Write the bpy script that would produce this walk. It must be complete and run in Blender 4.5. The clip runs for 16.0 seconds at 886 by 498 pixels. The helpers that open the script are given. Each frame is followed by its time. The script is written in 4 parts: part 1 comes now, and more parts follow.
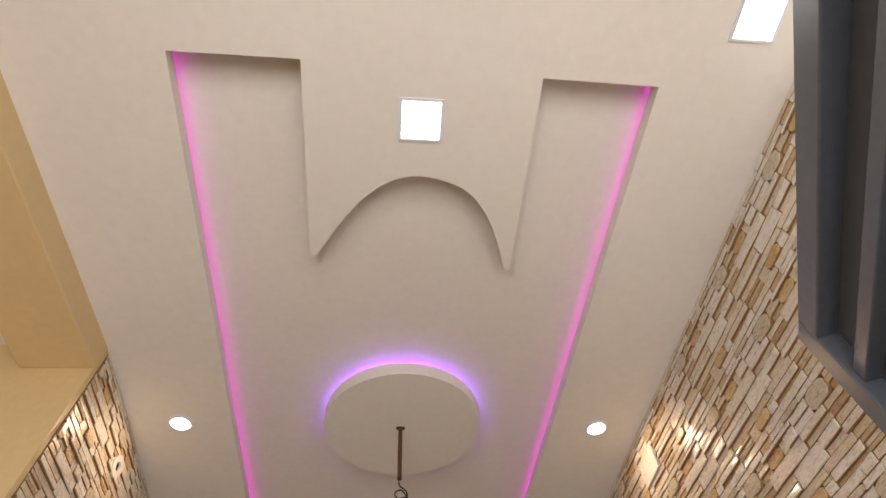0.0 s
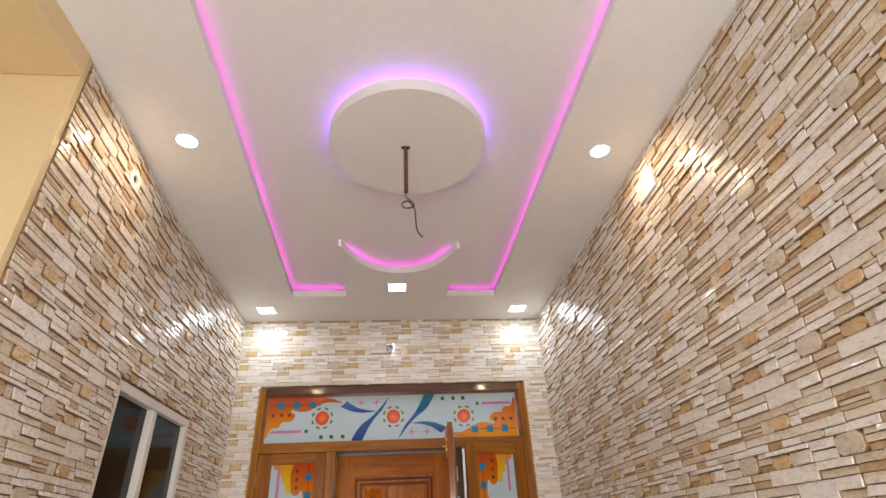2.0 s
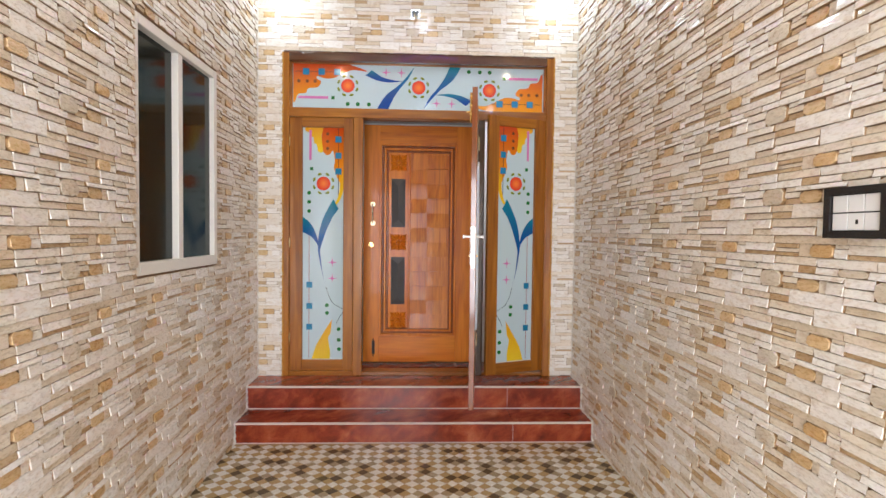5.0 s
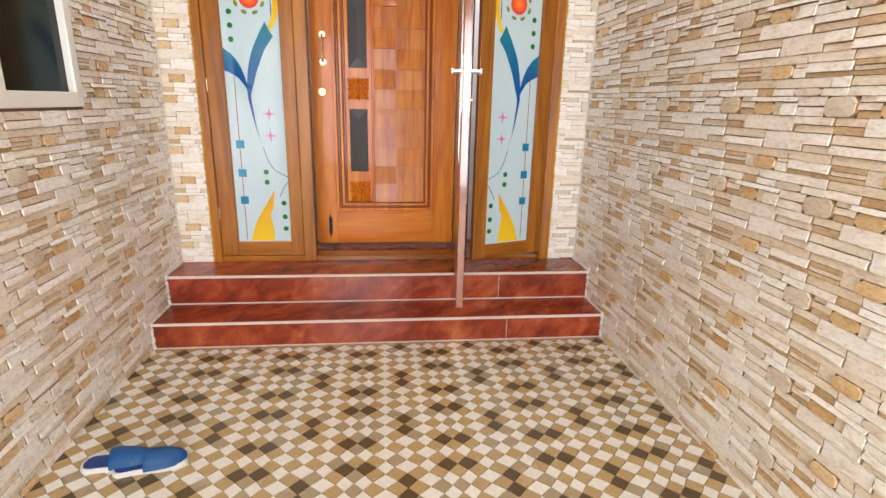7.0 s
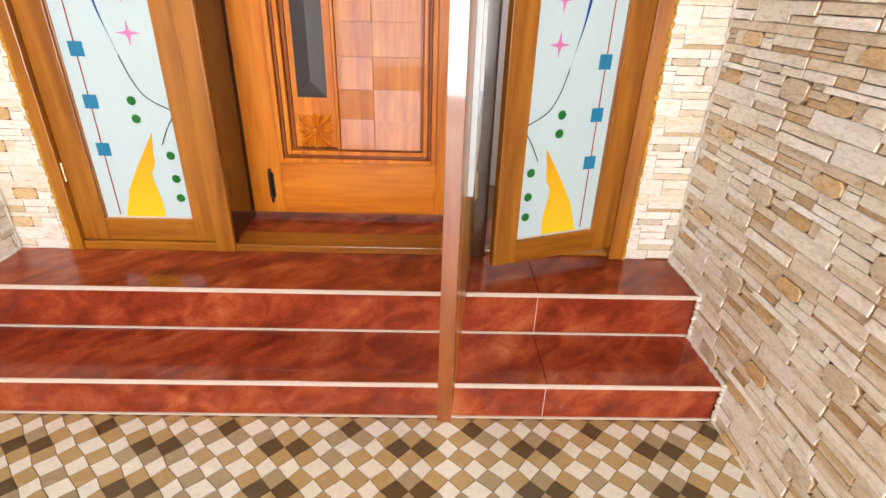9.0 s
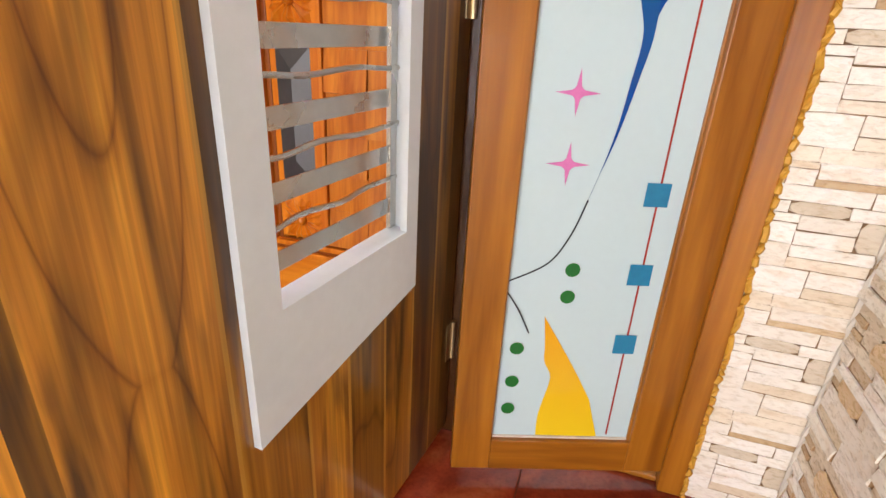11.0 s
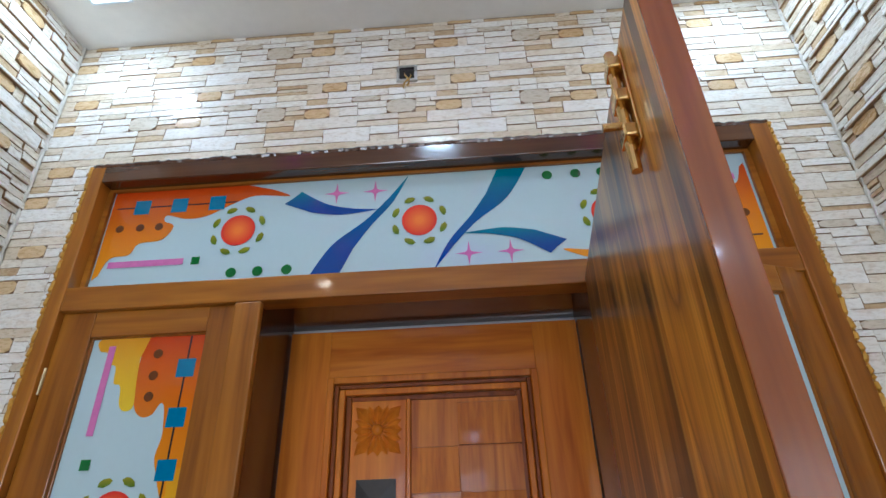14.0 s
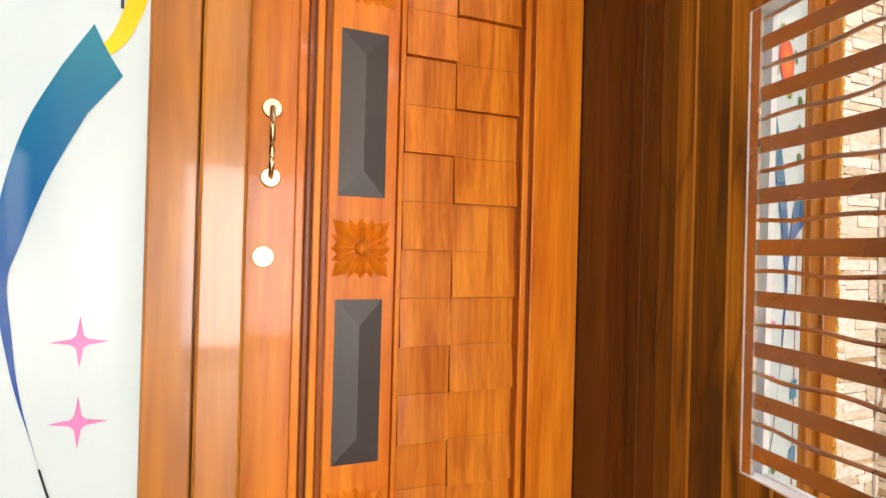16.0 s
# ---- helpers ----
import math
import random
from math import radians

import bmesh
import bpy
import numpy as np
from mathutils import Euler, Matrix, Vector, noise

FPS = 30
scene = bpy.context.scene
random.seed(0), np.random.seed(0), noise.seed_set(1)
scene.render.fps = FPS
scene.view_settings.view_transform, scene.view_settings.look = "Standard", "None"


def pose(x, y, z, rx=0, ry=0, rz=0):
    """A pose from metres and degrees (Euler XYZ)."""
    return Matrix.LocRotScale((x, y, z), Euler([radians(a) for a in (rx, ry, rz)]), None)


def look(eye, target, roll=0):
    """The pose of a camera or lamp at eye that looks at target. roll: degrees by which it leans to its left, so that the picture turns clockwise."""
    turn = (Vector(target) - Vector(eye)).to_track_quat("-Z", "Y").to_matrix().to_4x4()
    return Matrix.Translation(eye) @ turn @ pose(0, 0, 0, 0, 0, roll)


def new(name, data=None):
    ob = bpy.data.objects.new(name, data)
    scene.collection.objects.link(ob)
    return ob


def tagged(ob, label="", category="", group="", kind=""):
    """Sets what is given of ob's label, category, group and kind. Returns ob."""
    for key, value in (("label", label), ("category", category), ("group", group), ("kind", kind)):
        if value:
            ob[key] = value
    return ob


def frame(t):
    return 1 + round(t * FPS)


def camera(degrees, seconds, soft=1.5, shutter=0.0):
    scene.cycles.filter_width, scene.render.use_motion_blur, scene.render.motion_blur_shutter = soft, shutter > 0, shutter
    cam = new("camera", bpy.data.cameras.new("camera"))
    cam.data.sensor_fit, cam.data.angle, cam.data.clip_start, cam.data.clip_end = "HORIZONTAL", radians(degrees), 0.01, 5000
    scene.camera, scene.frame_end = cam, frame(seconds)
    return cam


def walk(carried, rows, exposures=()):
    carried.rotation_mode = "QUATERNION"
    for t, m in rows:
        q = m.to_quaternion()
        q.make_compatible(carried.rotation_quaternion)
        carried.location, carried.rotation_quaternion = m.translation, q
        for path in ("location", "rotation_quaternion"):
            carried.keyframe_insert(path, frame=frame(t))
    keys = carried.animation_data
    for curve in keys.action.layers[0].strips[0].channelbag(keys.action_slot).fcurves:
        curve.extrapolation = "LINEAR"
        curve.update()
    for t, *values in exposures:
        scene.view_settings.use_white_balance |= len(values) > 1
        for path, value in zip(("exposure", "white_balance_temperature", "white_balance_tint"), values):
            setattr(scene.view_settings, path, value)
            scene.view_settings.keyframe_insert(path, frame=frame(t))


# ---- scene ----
cam = camera(81.3, 16.0)
PATH = [
    (0, (0.082, -0.043, 1.922), (0.251, 1.053, 3.587), -5.4),
    (0.5, (0.085, -0.008, 1.916), (0.239, 1.286, 3.433), -4.2),
    (1, (0.092, 0.037, 1.895), (0.246, 1.496, 3.254), -3.8),
    (1.5, (0.09, 0.093, 1.865), (0.249, 1.698, 3.047), -3.3),
    (2, (0.081, 0.135, 1.836), (0.253, 1.86, 2.832), -2.9),
    (2.5, (0.089, 0.161, 1.801), (0.262, 1.978, 2.618), -2.6),
    (3, (0.093, 0.176, 1.773), (0.263, 2.061, 2.419), -1.9),
    (3.5, (0.092, 0.182, 1.743), (0.251, 2.116, 2.229), -1.4),
    (4, (0.089, 0.194, 1.698), (0.213, 2.167, 2.005), -0.9),
    (4.5, (0.078, 0.21, 1.651), (0.179, 2.204, 1.774), 0.1),
    (5, (0.076, 0.246, 1.595), (0.159, 2.243, 1.526), 0.7),
    (5.2, (0.074, 0.272, 1.575), (0.152, 2.266, 1.433), 0.7),
    (7.3, (0.036, 1.453, 1.38), (0.267, 3.346, 0.776), 1.5),
    (7.5, (0.074, 1.633, 1.36), (0.275, 3.517, 0.72), 1.5),
    (8, (0.107, 2.066, 1.363), (0.246, 3.933, 0.66), 1.5),
    (8.2, (0.138, 2.213, 1.356), (0.276, 4.067, 0.619), 1.8),
    (10.3, (0.834, 3.335, 1.349), (0.538, 4.998, 0.28), 1.4),
    (10.5, (0.867, 3.407, 1.337), (0.503, 5.078, 0.299), 1.9),
    (11, (0.867, 3.496, 1.433), (0.31, 5.246, 0.641), 3.0),
    (11.5, (0.865, 3.521, 1.576), (0.224, 5.364, 1.143), 4.15),
    (12, (0.904, 3.479, 1.678), (0.224, 5.357, 1.74), 5.05),
    (12.5, (0.883, 3.409, 1.804), (0.358, 5.278, 2.286), 2.7),
    (13, (0.724, 3.252, 1.917), (0.439, 5.082, 2.671), -2.1),
    (13.5, (0.496, 3.2, 1.98), (0.375, 4.996, 2.851), -3.6),
    (14, (0.184, 3.25, 1.961), (0.092, 5.025, 2.878), -2.0),
    (14.5, (-0.094, 3.267, 1.848), (-0.085, 5.097, 2.656), -0.6),
    (15, (-0.26, 3.314, 1.711), (0.035, 5.205, 2.292), -0.4),
    (15.5, (-0.347, 3.479, 1.582), (0.187, 5.374, 1.934), 0.8),
    (16, (-0.424, 3.629, 1.488), (0.29, 5.498, 1.496), 1.5),
]
walk(cam, [(t, look(eye, target, roll)) for t, eye, target, roll in PATH],
     [(0.0, -0.98, 7900, 20), (1.0, -0.5, 7400, 18), (2.0, -0.38, 7100, 18), (3.5, -0.14, 6900, 16), (5.0, 0.2, 6600, 15), (7.5, 0.82, 6800, 13), (8.2, 0.98, 6900, 12), (10.3, 1.2, 7000, 18), (11.0, 0.95, 7000, 18),
      (12.0, 0.72, 6800, 15), (12.5, 0.55, 6200, 11), (13.0, 0.0, 5800, 10), (13.8, -0.28, 5500, 7), (14.5, 0.14, 6300, 9), (15.3, 1.0, 7400, 14), (16.0, 1.15, 7600, 18)])

# ---- light ----
world = bpy.data.worlds.new("world")
scene.world = world
world.use_nodes = True
sky = world.node_tree.nodes.new("ShaderNodeTexSky")
sky.sky_type, sky.sun_disc, sky.sun_elevation, sky.sun_rotation = "NISHITA", False, radians(35), radians(200)
world.node_tree.links.new(sky.outputs["Color"], world.node_tree.nodes["Background"].inputs["Color"])
world.node_tree.nodes["Background"].inputs["Strength"].default_value = 0.06
scene.view_settings.exposure = 0.0

PANEL_W, SPOT_W, DAY_W = 3.8, 4.4, 195.0


def area_lamp(x, y, z, size, watts, colour, shape="SQUARE"):
    d = bpy.data.lights.new("lamp_light", "AREA")
    d.shape, d.size, d.energy, d.color = shape, size, watts, colour
    ob = new("lamp_light", d)
    ob.location = (x, y, z)
    return ob


# daylight through the open gateway
day = area_lamp(0.0, -1.62, 1.35, 2.3, DAY_W, (0.86, 0.93, 1.0))
day.rotation_euler = (radians(90), 0, 0)


# ---- materials ----
def node_mat(name):
    m = bpy.data.materials.new(name)
    m.use_nodes = True
    nt = m.node_tree
    return m, nt, nt.nodes["Principled BSDF"]


def ramp(nt, fac, stops, mode="LINEAR"):
    r = nt.nodes.new("ShaderNodeValToRGB")
    r.color_ramp.interpolation = mode
    e = r.color_ramp.elements
    while len(e) < len(stops):
        e.new(0.5)
    for el, (p, c) in zip(e, stops):
        el.position, el.color = p, (*c, 1)
    nt.links.new(fac, r.inputs["Fac"])
    return r.outputs["Color"]


def coords(nt, scale=(1, 1, 1), kind="Object", rot=(0, 0, 0)):
    tc, mp = nt.nodes.new("ShaderNodeTexCoord"), nt.nodes.new("ShaderNodeMapping")
    mp.inputs["Scale"].default_value = scale
    mp.inputs["Rotation"].default_value = rot
    nt.links.new(tc.outputs[kind], mp.inputs["Vector"])
    return mp.outputs["Vector"]


def noise_tex(nt, vec, scale, detail=4, distortion=0.0, rough=0.55):
    n = nt.nodes.new("ShaderNodeTexNoise")
    n.inputs["Scale"].default_value, n.inputs["Detail"].default_value = scale, detail
    n.inputs["Distortion"].default_value, n.inputs["Roughness"].default_value = distortion, rough
    nt.links.new(vec, n.inputs["Vector"])
    return n.outputs["Fac"]


def mixc(nt, fac, a, b, mode="MIX"):
    m = nt.nodes.new("ShaderNodeMix")
    m.data_type, m.blend_type = "RGBA", mode
    for sock, v in ((m.inputs[0], fac), (m.inputs[6], a), (m.inputs[7], b)):
        if isinstance(v, (int, float)):
            sock.default_value = v
        elif isinstance(v, tuple):
            sock.default_value = (*v, 1)
        else:
            nt.links.new(v, sock)
    return m.outputs[2]


def bump(nt, bs, height, strength, dist=0.002):
    b = nt.nodes.new("ShaderNodeBump")
    b.inputs["Strength"].default_value, b.inputs["Distance"].default_value = strength, dist
    nt.links.new(height, b.inputs["Height"])
    nt.links.new(b.outputs["Normal"], bs.inputs["Normal"])


def surf(name, c1, c2, rough=0.5, metal=0.0, scale=3.0, fine=60.0, bumps=0.1, emit=None, spread=0.12):
    """Two tones mixed by broad stains, fine grain and slight relief."""
    m, nt, bs = node_mat(name)
    v = coords(nt)
    broad, grain = noise_tex(nt, v, scale, 5), noise_tex(nt, v, fine, 3)
    c = mixc(nt, broad, c1, c2)
    g = ramp(nt, grain, [(0.3, (1 - spread,) * 3), (0.7, (1, 1, 1))])
    nt.links.new(mixc(nt, 1.0, c, g, "MULTIPLY"), bs.inputs["Base Color"])
    r = ramp(nt, broad, [(0.3, (rough * 0.8,) * 3), (0.7, (min(1, rough * 1.2),) * 3)])
    nt.links.new(r, bs.inputs["Roughness"])
    bs.inputs["Metallic"].default_value = metal
    if bumps:
        bump(nt, bs, grain, bumps)
    if emit:
        bs.inputs["Emission Color"].default_value = (*emit[0], 1)
        bs.inputs["Emission Strength"].default_value = emit[1]
    return m


def wood(name, dark, mid, light, rough=0.25, grain=1.0, along="z", coat=0.3, ring=1.0, vary=0.0, gloss=0.5):
    """Varnished wood with long streaks and cathedral figure."""
    m, nt, bs = node_mat(name)
    sc = {"z": (14, 14, 0.9), "x": (0.9, 14, 14), "y": (14, 0.9, 14)}[along]
    v = coords(nt, sc)
    sc2 = {"z": (3.2, 3.2, 0.28), "x": (0.28, 3.2, 3.2), "y": (3.2, 0.28, 3.2)}[along]
    v2 = coords(nt, sc2)
    streak = noise_tex(nt, v, 3.0 * grain, 6, 0.4)
    broad = noise_tex(nt, v2, 2.0 * ring, 3, 1.2)
    w = nt.nodes.new("ShaderNodeMath")
    w.operation = "PINGPONG"
    mul = nt.nodes.new("ShaderNodeMath")
    mul.operation, mul.inputs[1].default_value = "MULTIPLY", 5.0
    nt.links.new(broad, mul.inputs[0])
    nt.links.new(mul.outputs[0], w.inputs[0])
    w.inputs[1].default_value = 1.0
    a = ramp(nt, streak, [(0.28, dark), (0.5, mid), (0.75, light)])
    b = ramp(nt, w.outputs[0], [(0.0, dark), (0.45, mid), (1.0, light)])
    c = mixc(nt, 0.45, a, b)
    if vary:
        c = mixc(nt, 1.0, c, ramp(nt, nt.nodes.new("ShaderNodeObjectInfo").outputs["Random"], [(0.0, (1 - vary, 1 - vary * 1.2, 1 - vary)), (1.0, (1 + vary * 0.4,) * 3)]), "MULTIPLY")
    nt.links.new(c, bs.inputs["Base Color"])
    bs.inputs["Roughness"].default_value, bs.inputs["Specular IOR Level"].default_value = rough, gloss
    bs.inputs["Coat Weight"].default_value, bs.inputs["Coat Roughness"].default_value = coat, 0.06
    bump(nt, bs, streak, 0.16, 0.0018)
    return m


def stone_mat(name, light, dark, single):
    """Glazed stone-look tile: one broad tone a stone, veins and speckle, under a clear glaze."""
    m, nt, bs = node_mat(name)
    if single:
        r = nt.nodes.new("ShaderNodeObjectInfo").outputs["Random"]
    else:
        r = nt.nodes.new("ShaderNodeNewGeometry").outputs["Random Per Island"]
    tone = ramp(nt, r, [(0.0, dark), (0.45, tuple(0.35 * a + 0.65 * b for a, b in zip(dark, light))), (1.0, light)])
    tc = nt.nodes.new("ShaderNodeNewGeometry").outputs["Position"]
    mp = nt.nodes.new("ShaderNodeMapping")
    mp.inputs["Scale"].default_value = (1, 1, 2.8)
    nt.links.new(tc, mp.inputs["Vector"])
    big, fine = noise_tex(nt, mp.outputs["Vector"], 14, 5, 0.9), noise_tex(nt, mp.outputs["Vector"], 46, 6, 0.5, 0.62)
    c = mixc(nt, ramp(nt, big, [(0.50, (0, 0, 0)), (0.72, (0.55, 0.55, 0.55))]), tone, tuple(a * b for a, b in zip(dark, (0.82, 0.68, 0.52))))
    c = mixc(nt, 1.0, c, ramp(nt, fine, [(0.24, (0.80, 0.72, 0.62)), (0.42, (0.97, 0.96, 0.94)), (0.75, (1.05, 1.05, 1.05))]), "MULTIPLY")
    nt.links.new(c, bs.inputs["Base Color"])
    nt.links.new(ramp(nt, fine, [(0.3, (0.22,) * 3), (0.7, (0.36,) * 3)]), bs.inputs["Roughness"])
    bs.inputs["Coat Weight"].default_value, bs.inputs["Coat Roughness"].default_value = 0.5, 0.08
    bump(nt, bs, fine, 0.55, 0.006)
    return m


def grad_mat(name, c1, c2, axis=2, rough=0.07, power=1.0):
    """Painted colour that runs from one tone into another along the shape."""
    m, nt, bs = node_mat(name)
    sx = nt.nodes.new("ShaderNodeSeparateXYZ")
    tc = nt.nodes.new("ShaderNodeTexCoord")
    nt.links.new(tc.outputs["Generated"], sx.inputs[0])
    pw = nt.nodes.new("ShaderNodeMath")
    pw.operation, pw.inputs[1].default_value = "POWER", power
    nt.links.new(sx.outputs[axis], pw.inputs[0])
    nt.links.new(mixc(nt, pw.outputs[0], c1, c2), bs.inputs["Base Color"])
    bs.inputs["Roughness"].default_value = rough
    return m


def granite():
    """Polished red granite with slanting streaks."""
    m, nt, bs = node_mat("red_granite")
    turned = nt.nodes.new("ShaderNodeMapping")
    turned.inputs["Scale"].default_value = (1.6, 9, 9)
    nt.links.new(coords(nt, rot=(0, radians(40), radians(-38))), turned.inputs["Vector"])
    flow = noise_tex(nt, turned.outputs["Vector"], 1.1, 5, 0.5, 0.55)
    speck = noise_tex(nt, coords(nt), 90, 4)
    broad = noise_tex(nt, coords(nt), 1.3, 3)
    c = ramp(nt, flow, [(0.25, (0.13, 0.018, 0.009)), (0.48, (0.30, 0.045, 0.018)), (0.62, (0.42, 0.085, 0.030)), (0.80, (0.58, 0.19, 0.075))])
    c = mixc(nt, 1.0, c, ramp(nt, speck, [(0.30, (0.80, 0.76, 0.72)), (0.55, (1, 1, 1))]), "MULTIPLY")
    c = mixc(nt, 1.0, c, ramp(nt, broad, [(0.3, (0.74, 0.70, 0.68)), (0.7, (1.1, 1.1, 1.1))]), "MULTIPLY")
    nt.links.new(c, bs.inputs["Base Color"])
    nt.links.new(ramp(nt, flow, [(0.3, (0.10,) * 3), (0.8, (0.22,) * 3)]), bs.inputs["Roughness"])
    bump(nt, bs, speck, 0.03, 0.001)
    return m


def radial_mat(name, middle, rim):
    """Painted disc, lighter at its middle."""
    m, nt, bs = node_mat(name)
    tc, mp, gr = nt.nodes.new("ShaderNodeTexCoord"), nt.nodes.new("ShaderNodeMapping"), nt.nodes.new("ShaderNodeTexGradient")
    mp.inputs["Location"].default_value, mp.inputs["Scale"].default_value = (-0.9, 0, -0.9), (1.8, 0, 1.8)
    gr.gradient_type = "SPHERICAL"
    nt.links.new(tc.outputs["Generated"], mp.inputs["Vector"])
    nt.links.new(mp.outputs["Vector"], gr.inputs["Vector"])
    nt.links.new(ramp(nt, gr.outputs["Fac"], [(0.15, rim), (0.85, middle)]), bs.inputs["Base Color"])
    bs.inputs["Roughness"].default_value = 0.08
    return m


STONE_TONES = {"w": ((0.86, 0.83, 0.78), (0.76, 0.70, 0.61)), "t": ((0.80, 0.72, 0.60), (0.67, 0.56, 0.41)), "g": ((0.64, 0.57, 0.46), (0.58, 0.49, 0.37)),
               "o": ((0.68, 0.49, 0.27), (0.56, 0.35, 0.15)), "b": ((0.62, 0.46, 0.28), (0.46, 0.30, 0.15))}
STONE_EDGE = surf("stone_edge_brown", (0.40, 0.24, 0.11), (0.28, 0.155, 0.065), 0.35, scale=9, bumps=0.2)
STONES = {k: (stone_mat("ledgestone", a, b, False), stone_mat("ledgestone_piece", a, b, True)) for k, (a, b) in STONE_TONES.items()}
GROUT = surf("brown_mortar", (0.21, 0.125, 0.06), (0.15, 0.085, 0.04), 0.7, bumps=0.3)
WHITE = surf("ceiling_paint", (0.86, 0.84, 0.81), (0.80, 0.78, 0.75), 0.55, fine=25, bumps=0.04, spread=0.04)
CREAM = surf("cream_paint", (0.76, 0.58, 0.32), (0.72, 0.54, 0.29), 0.5, fine=30, bumps=0.05, spread=0.05)
RED = granite()
LINE = surf("white_joint", (0.72, 0.60, 0.52), (0.62, 0.50, 0.42), 0.6)
TEAK = wood("teak_frame", (0.18, 0.052, 0.005), (0.32, 0.108, 0.009), (0.46, 0.175, 0.018), 0.30, 0.9, coat=0.28, gloss=0.35)
TEAKX = wood("teak_frame_level", (0.18, 0.052, 0.005), (0.32, 0.108, 0.009), (0.46, 0.175, 0.018), 0.30, 0.9, "x", coat=0.28, gloss=0.35)
DARKW = wood("dark_brown", (0.045, 0.015, 0.005), (0.078, 0.026, 0.008), (0.115, 0.042, 0.013), 0.2, coat=0.5)
DARKX = wood("shaded_head_wood", (0.050, 0.016, 0.005), (0.085, 0.028, 0.008), (0.12, 0.045, 0.013), 0.2, 1.0, "x", coat=0.6)
DOORW = wood("door_teak", (0.46, 0.096, 0.006), (0.68, 0.188, 0.012), (0.82, 0.290, 0.026), 0.34, coat=0.12, gloss=0.25)
DOORX = wood("door_teak_level", (0.46, 0.096, 0.006), (0.68, 0.188, 0.012), (0.82, 0.290, 0.026), 0.34, 1.0, "x", coat=0.12, gloss=0.25)
DOORB = wood("door_block_teak", (0.34, 0.070, 0.006), (0.60, 0.170, 0.013), (0.80, 0.300, 0.032), 0.34, 1.4, coat=0.12, gloss=0.25, vary=0.08)
DOORG = wood("door_groove_dark", (0.15, 0.030, 0.004), (0.24, 0.052, 0.006), (0.32, 0.085, 0.010), 0.34, coat=0.12, gloss=0.25)
EDGE = wood("leaf_edge_wood", (0.17, 0.040, 0.008), (0.26, 0.066, 0.012), (0.34, 0.10, 0.02), 0.2, coat=0.6)
GLASSW = surf("frosted_glass", (0.51, 0.65, 0.69), (0.48, 0.62, 0.66), 0.08, scale=1.5, bumps=0.0, spread=0.02)
DARKGLASS = surf("dark_glass", (0.012, 0.020, 0.016), (0.008, 0.013, 0.011), 0.10, bumps=0.0)
DARKGLASS.node_tree.nodes["Principled BSDF"].inputs["Specular IOR Level"].default_value = 0.22
UPVC = surf("white_upvc", (0.80, 0.78, 0.72), (0.76, 0.74, 0.68), 0.35, bumps=0.02, spread=0.03)
WHITEP = surf("white_board", (0.78, 0.87, 0.95), (0.76, 0.85, 0.93), 0.35, fine=40, bumps=0.02, spread=0.04)
# black plastic, also standing in for the darkness of openings
BLACKP = surf("black_plastic_and_voids", (0.015, 0.013, 0.012), (0.02, 0.018, 0.017), 0.25, bumps=0.02)
SWITCHW = surf("white_switch", (0.80, 0.80, 0.78), (0.76, 0.76, 0.74), 0.25, bumps=0.0, spread=0.02)
BRASS = surf("brass", (0.80, 0.55, 0.22), (0.72, 0.48, 0.18), 0.22, 1.0, bumps=0.03)
PALEBRASS = surf("pale_brass", (0.74, 0.60, 0.37), (0.66, 0.52, 0.30), 0.34, 1.0, bumps=0.03)
STEEL = surf("steel", (0.62, 0.61, 0.58), (0.55, 0.53, 0.50), 0.28, 1.0, fine=30, bumps=0.25)
SATIN = surf("satin_steel", (0.80, 0.79, 0.76), (0.74, 0.73, 0.70), 0.42, 0.75, bumps=0.03)
GATEP = surf("grey_blue_paint", (0.16, 0.195, 0.255), (0.12, 0.15, 0.20), 0.35, bumps=0.1)
PLAQUE = surf("smoked_plaque", (0.055, 0.050, 0.050), (0.07, 0.065, 0.065), 0.4, bumps=0.05)
PANEL_ON = surf("panel_glow", (1, 1, 1), (1, 1, 1), 0.5, bumps=0, emit=((0.93, 0.96, 1.0), 9.0))
SPOT_ON = surf("spot_glow", (1, 1, 1), (1, 1, 1), 0.5, bumps=0, emit=((1.0, 0.86, 0.62), 9.0))
PINK_ON = surf("pink_led", (1, 0.3, 0.9), (1, 0.3, 0.9), 0.5, bumps=0, emit=((0.92, 0.04, 0.88), 7.0))
VIOLET_ON = surf("violet_led", (0.6, 0.3, 1), (0.6, 0.3, 1), 0.5, bumps=0, emit=((0.30, 0.08, 1.0), 24.0))
WIRE = surf("dark_cable", (0.03, 0.02, 0.02), (0.05, 0.03, 0.03), 0.5)
BLUE = surf("blue_rubber", (0.02, 0.16, 0.42), (0.015, 0.12, 0.34), 0.45, fine=120, bumps=0.4)
BLUEIN = surf("dark_blue_rubber", (0.012, 0.05, 0.22), (0.01, 0.04, 0.18), 0.5)
SOLE = surf("pale_sole", (0.70, 0.68, 0.62), (0.62, 0.60, 0.55), 0.5)
P_ORANGE = grad_mat("paint_orange", (0.80, 0.31, 0.008), (0.56, 0.052, 0.004))
P_YELLOW = grad_mat("paint_yellow", (0.80, 0.56, 0.02), (0.74, 0.33, 0.012))
P_LEAF = grad_mat("paint_blue", (0.001, 0.052, 0.29), (0.001, 0.20, 0.28), power=2.2)
P_TEAL = surf("paint_teal", (0.008, 0.22, 0.40), (0.008, 0.18, 0.35), 0.12, bumps=0)
P_RED = radial_mat("paint_red", (0.86, 0.20, 0.03), (0.70, 0.035, 0.022))
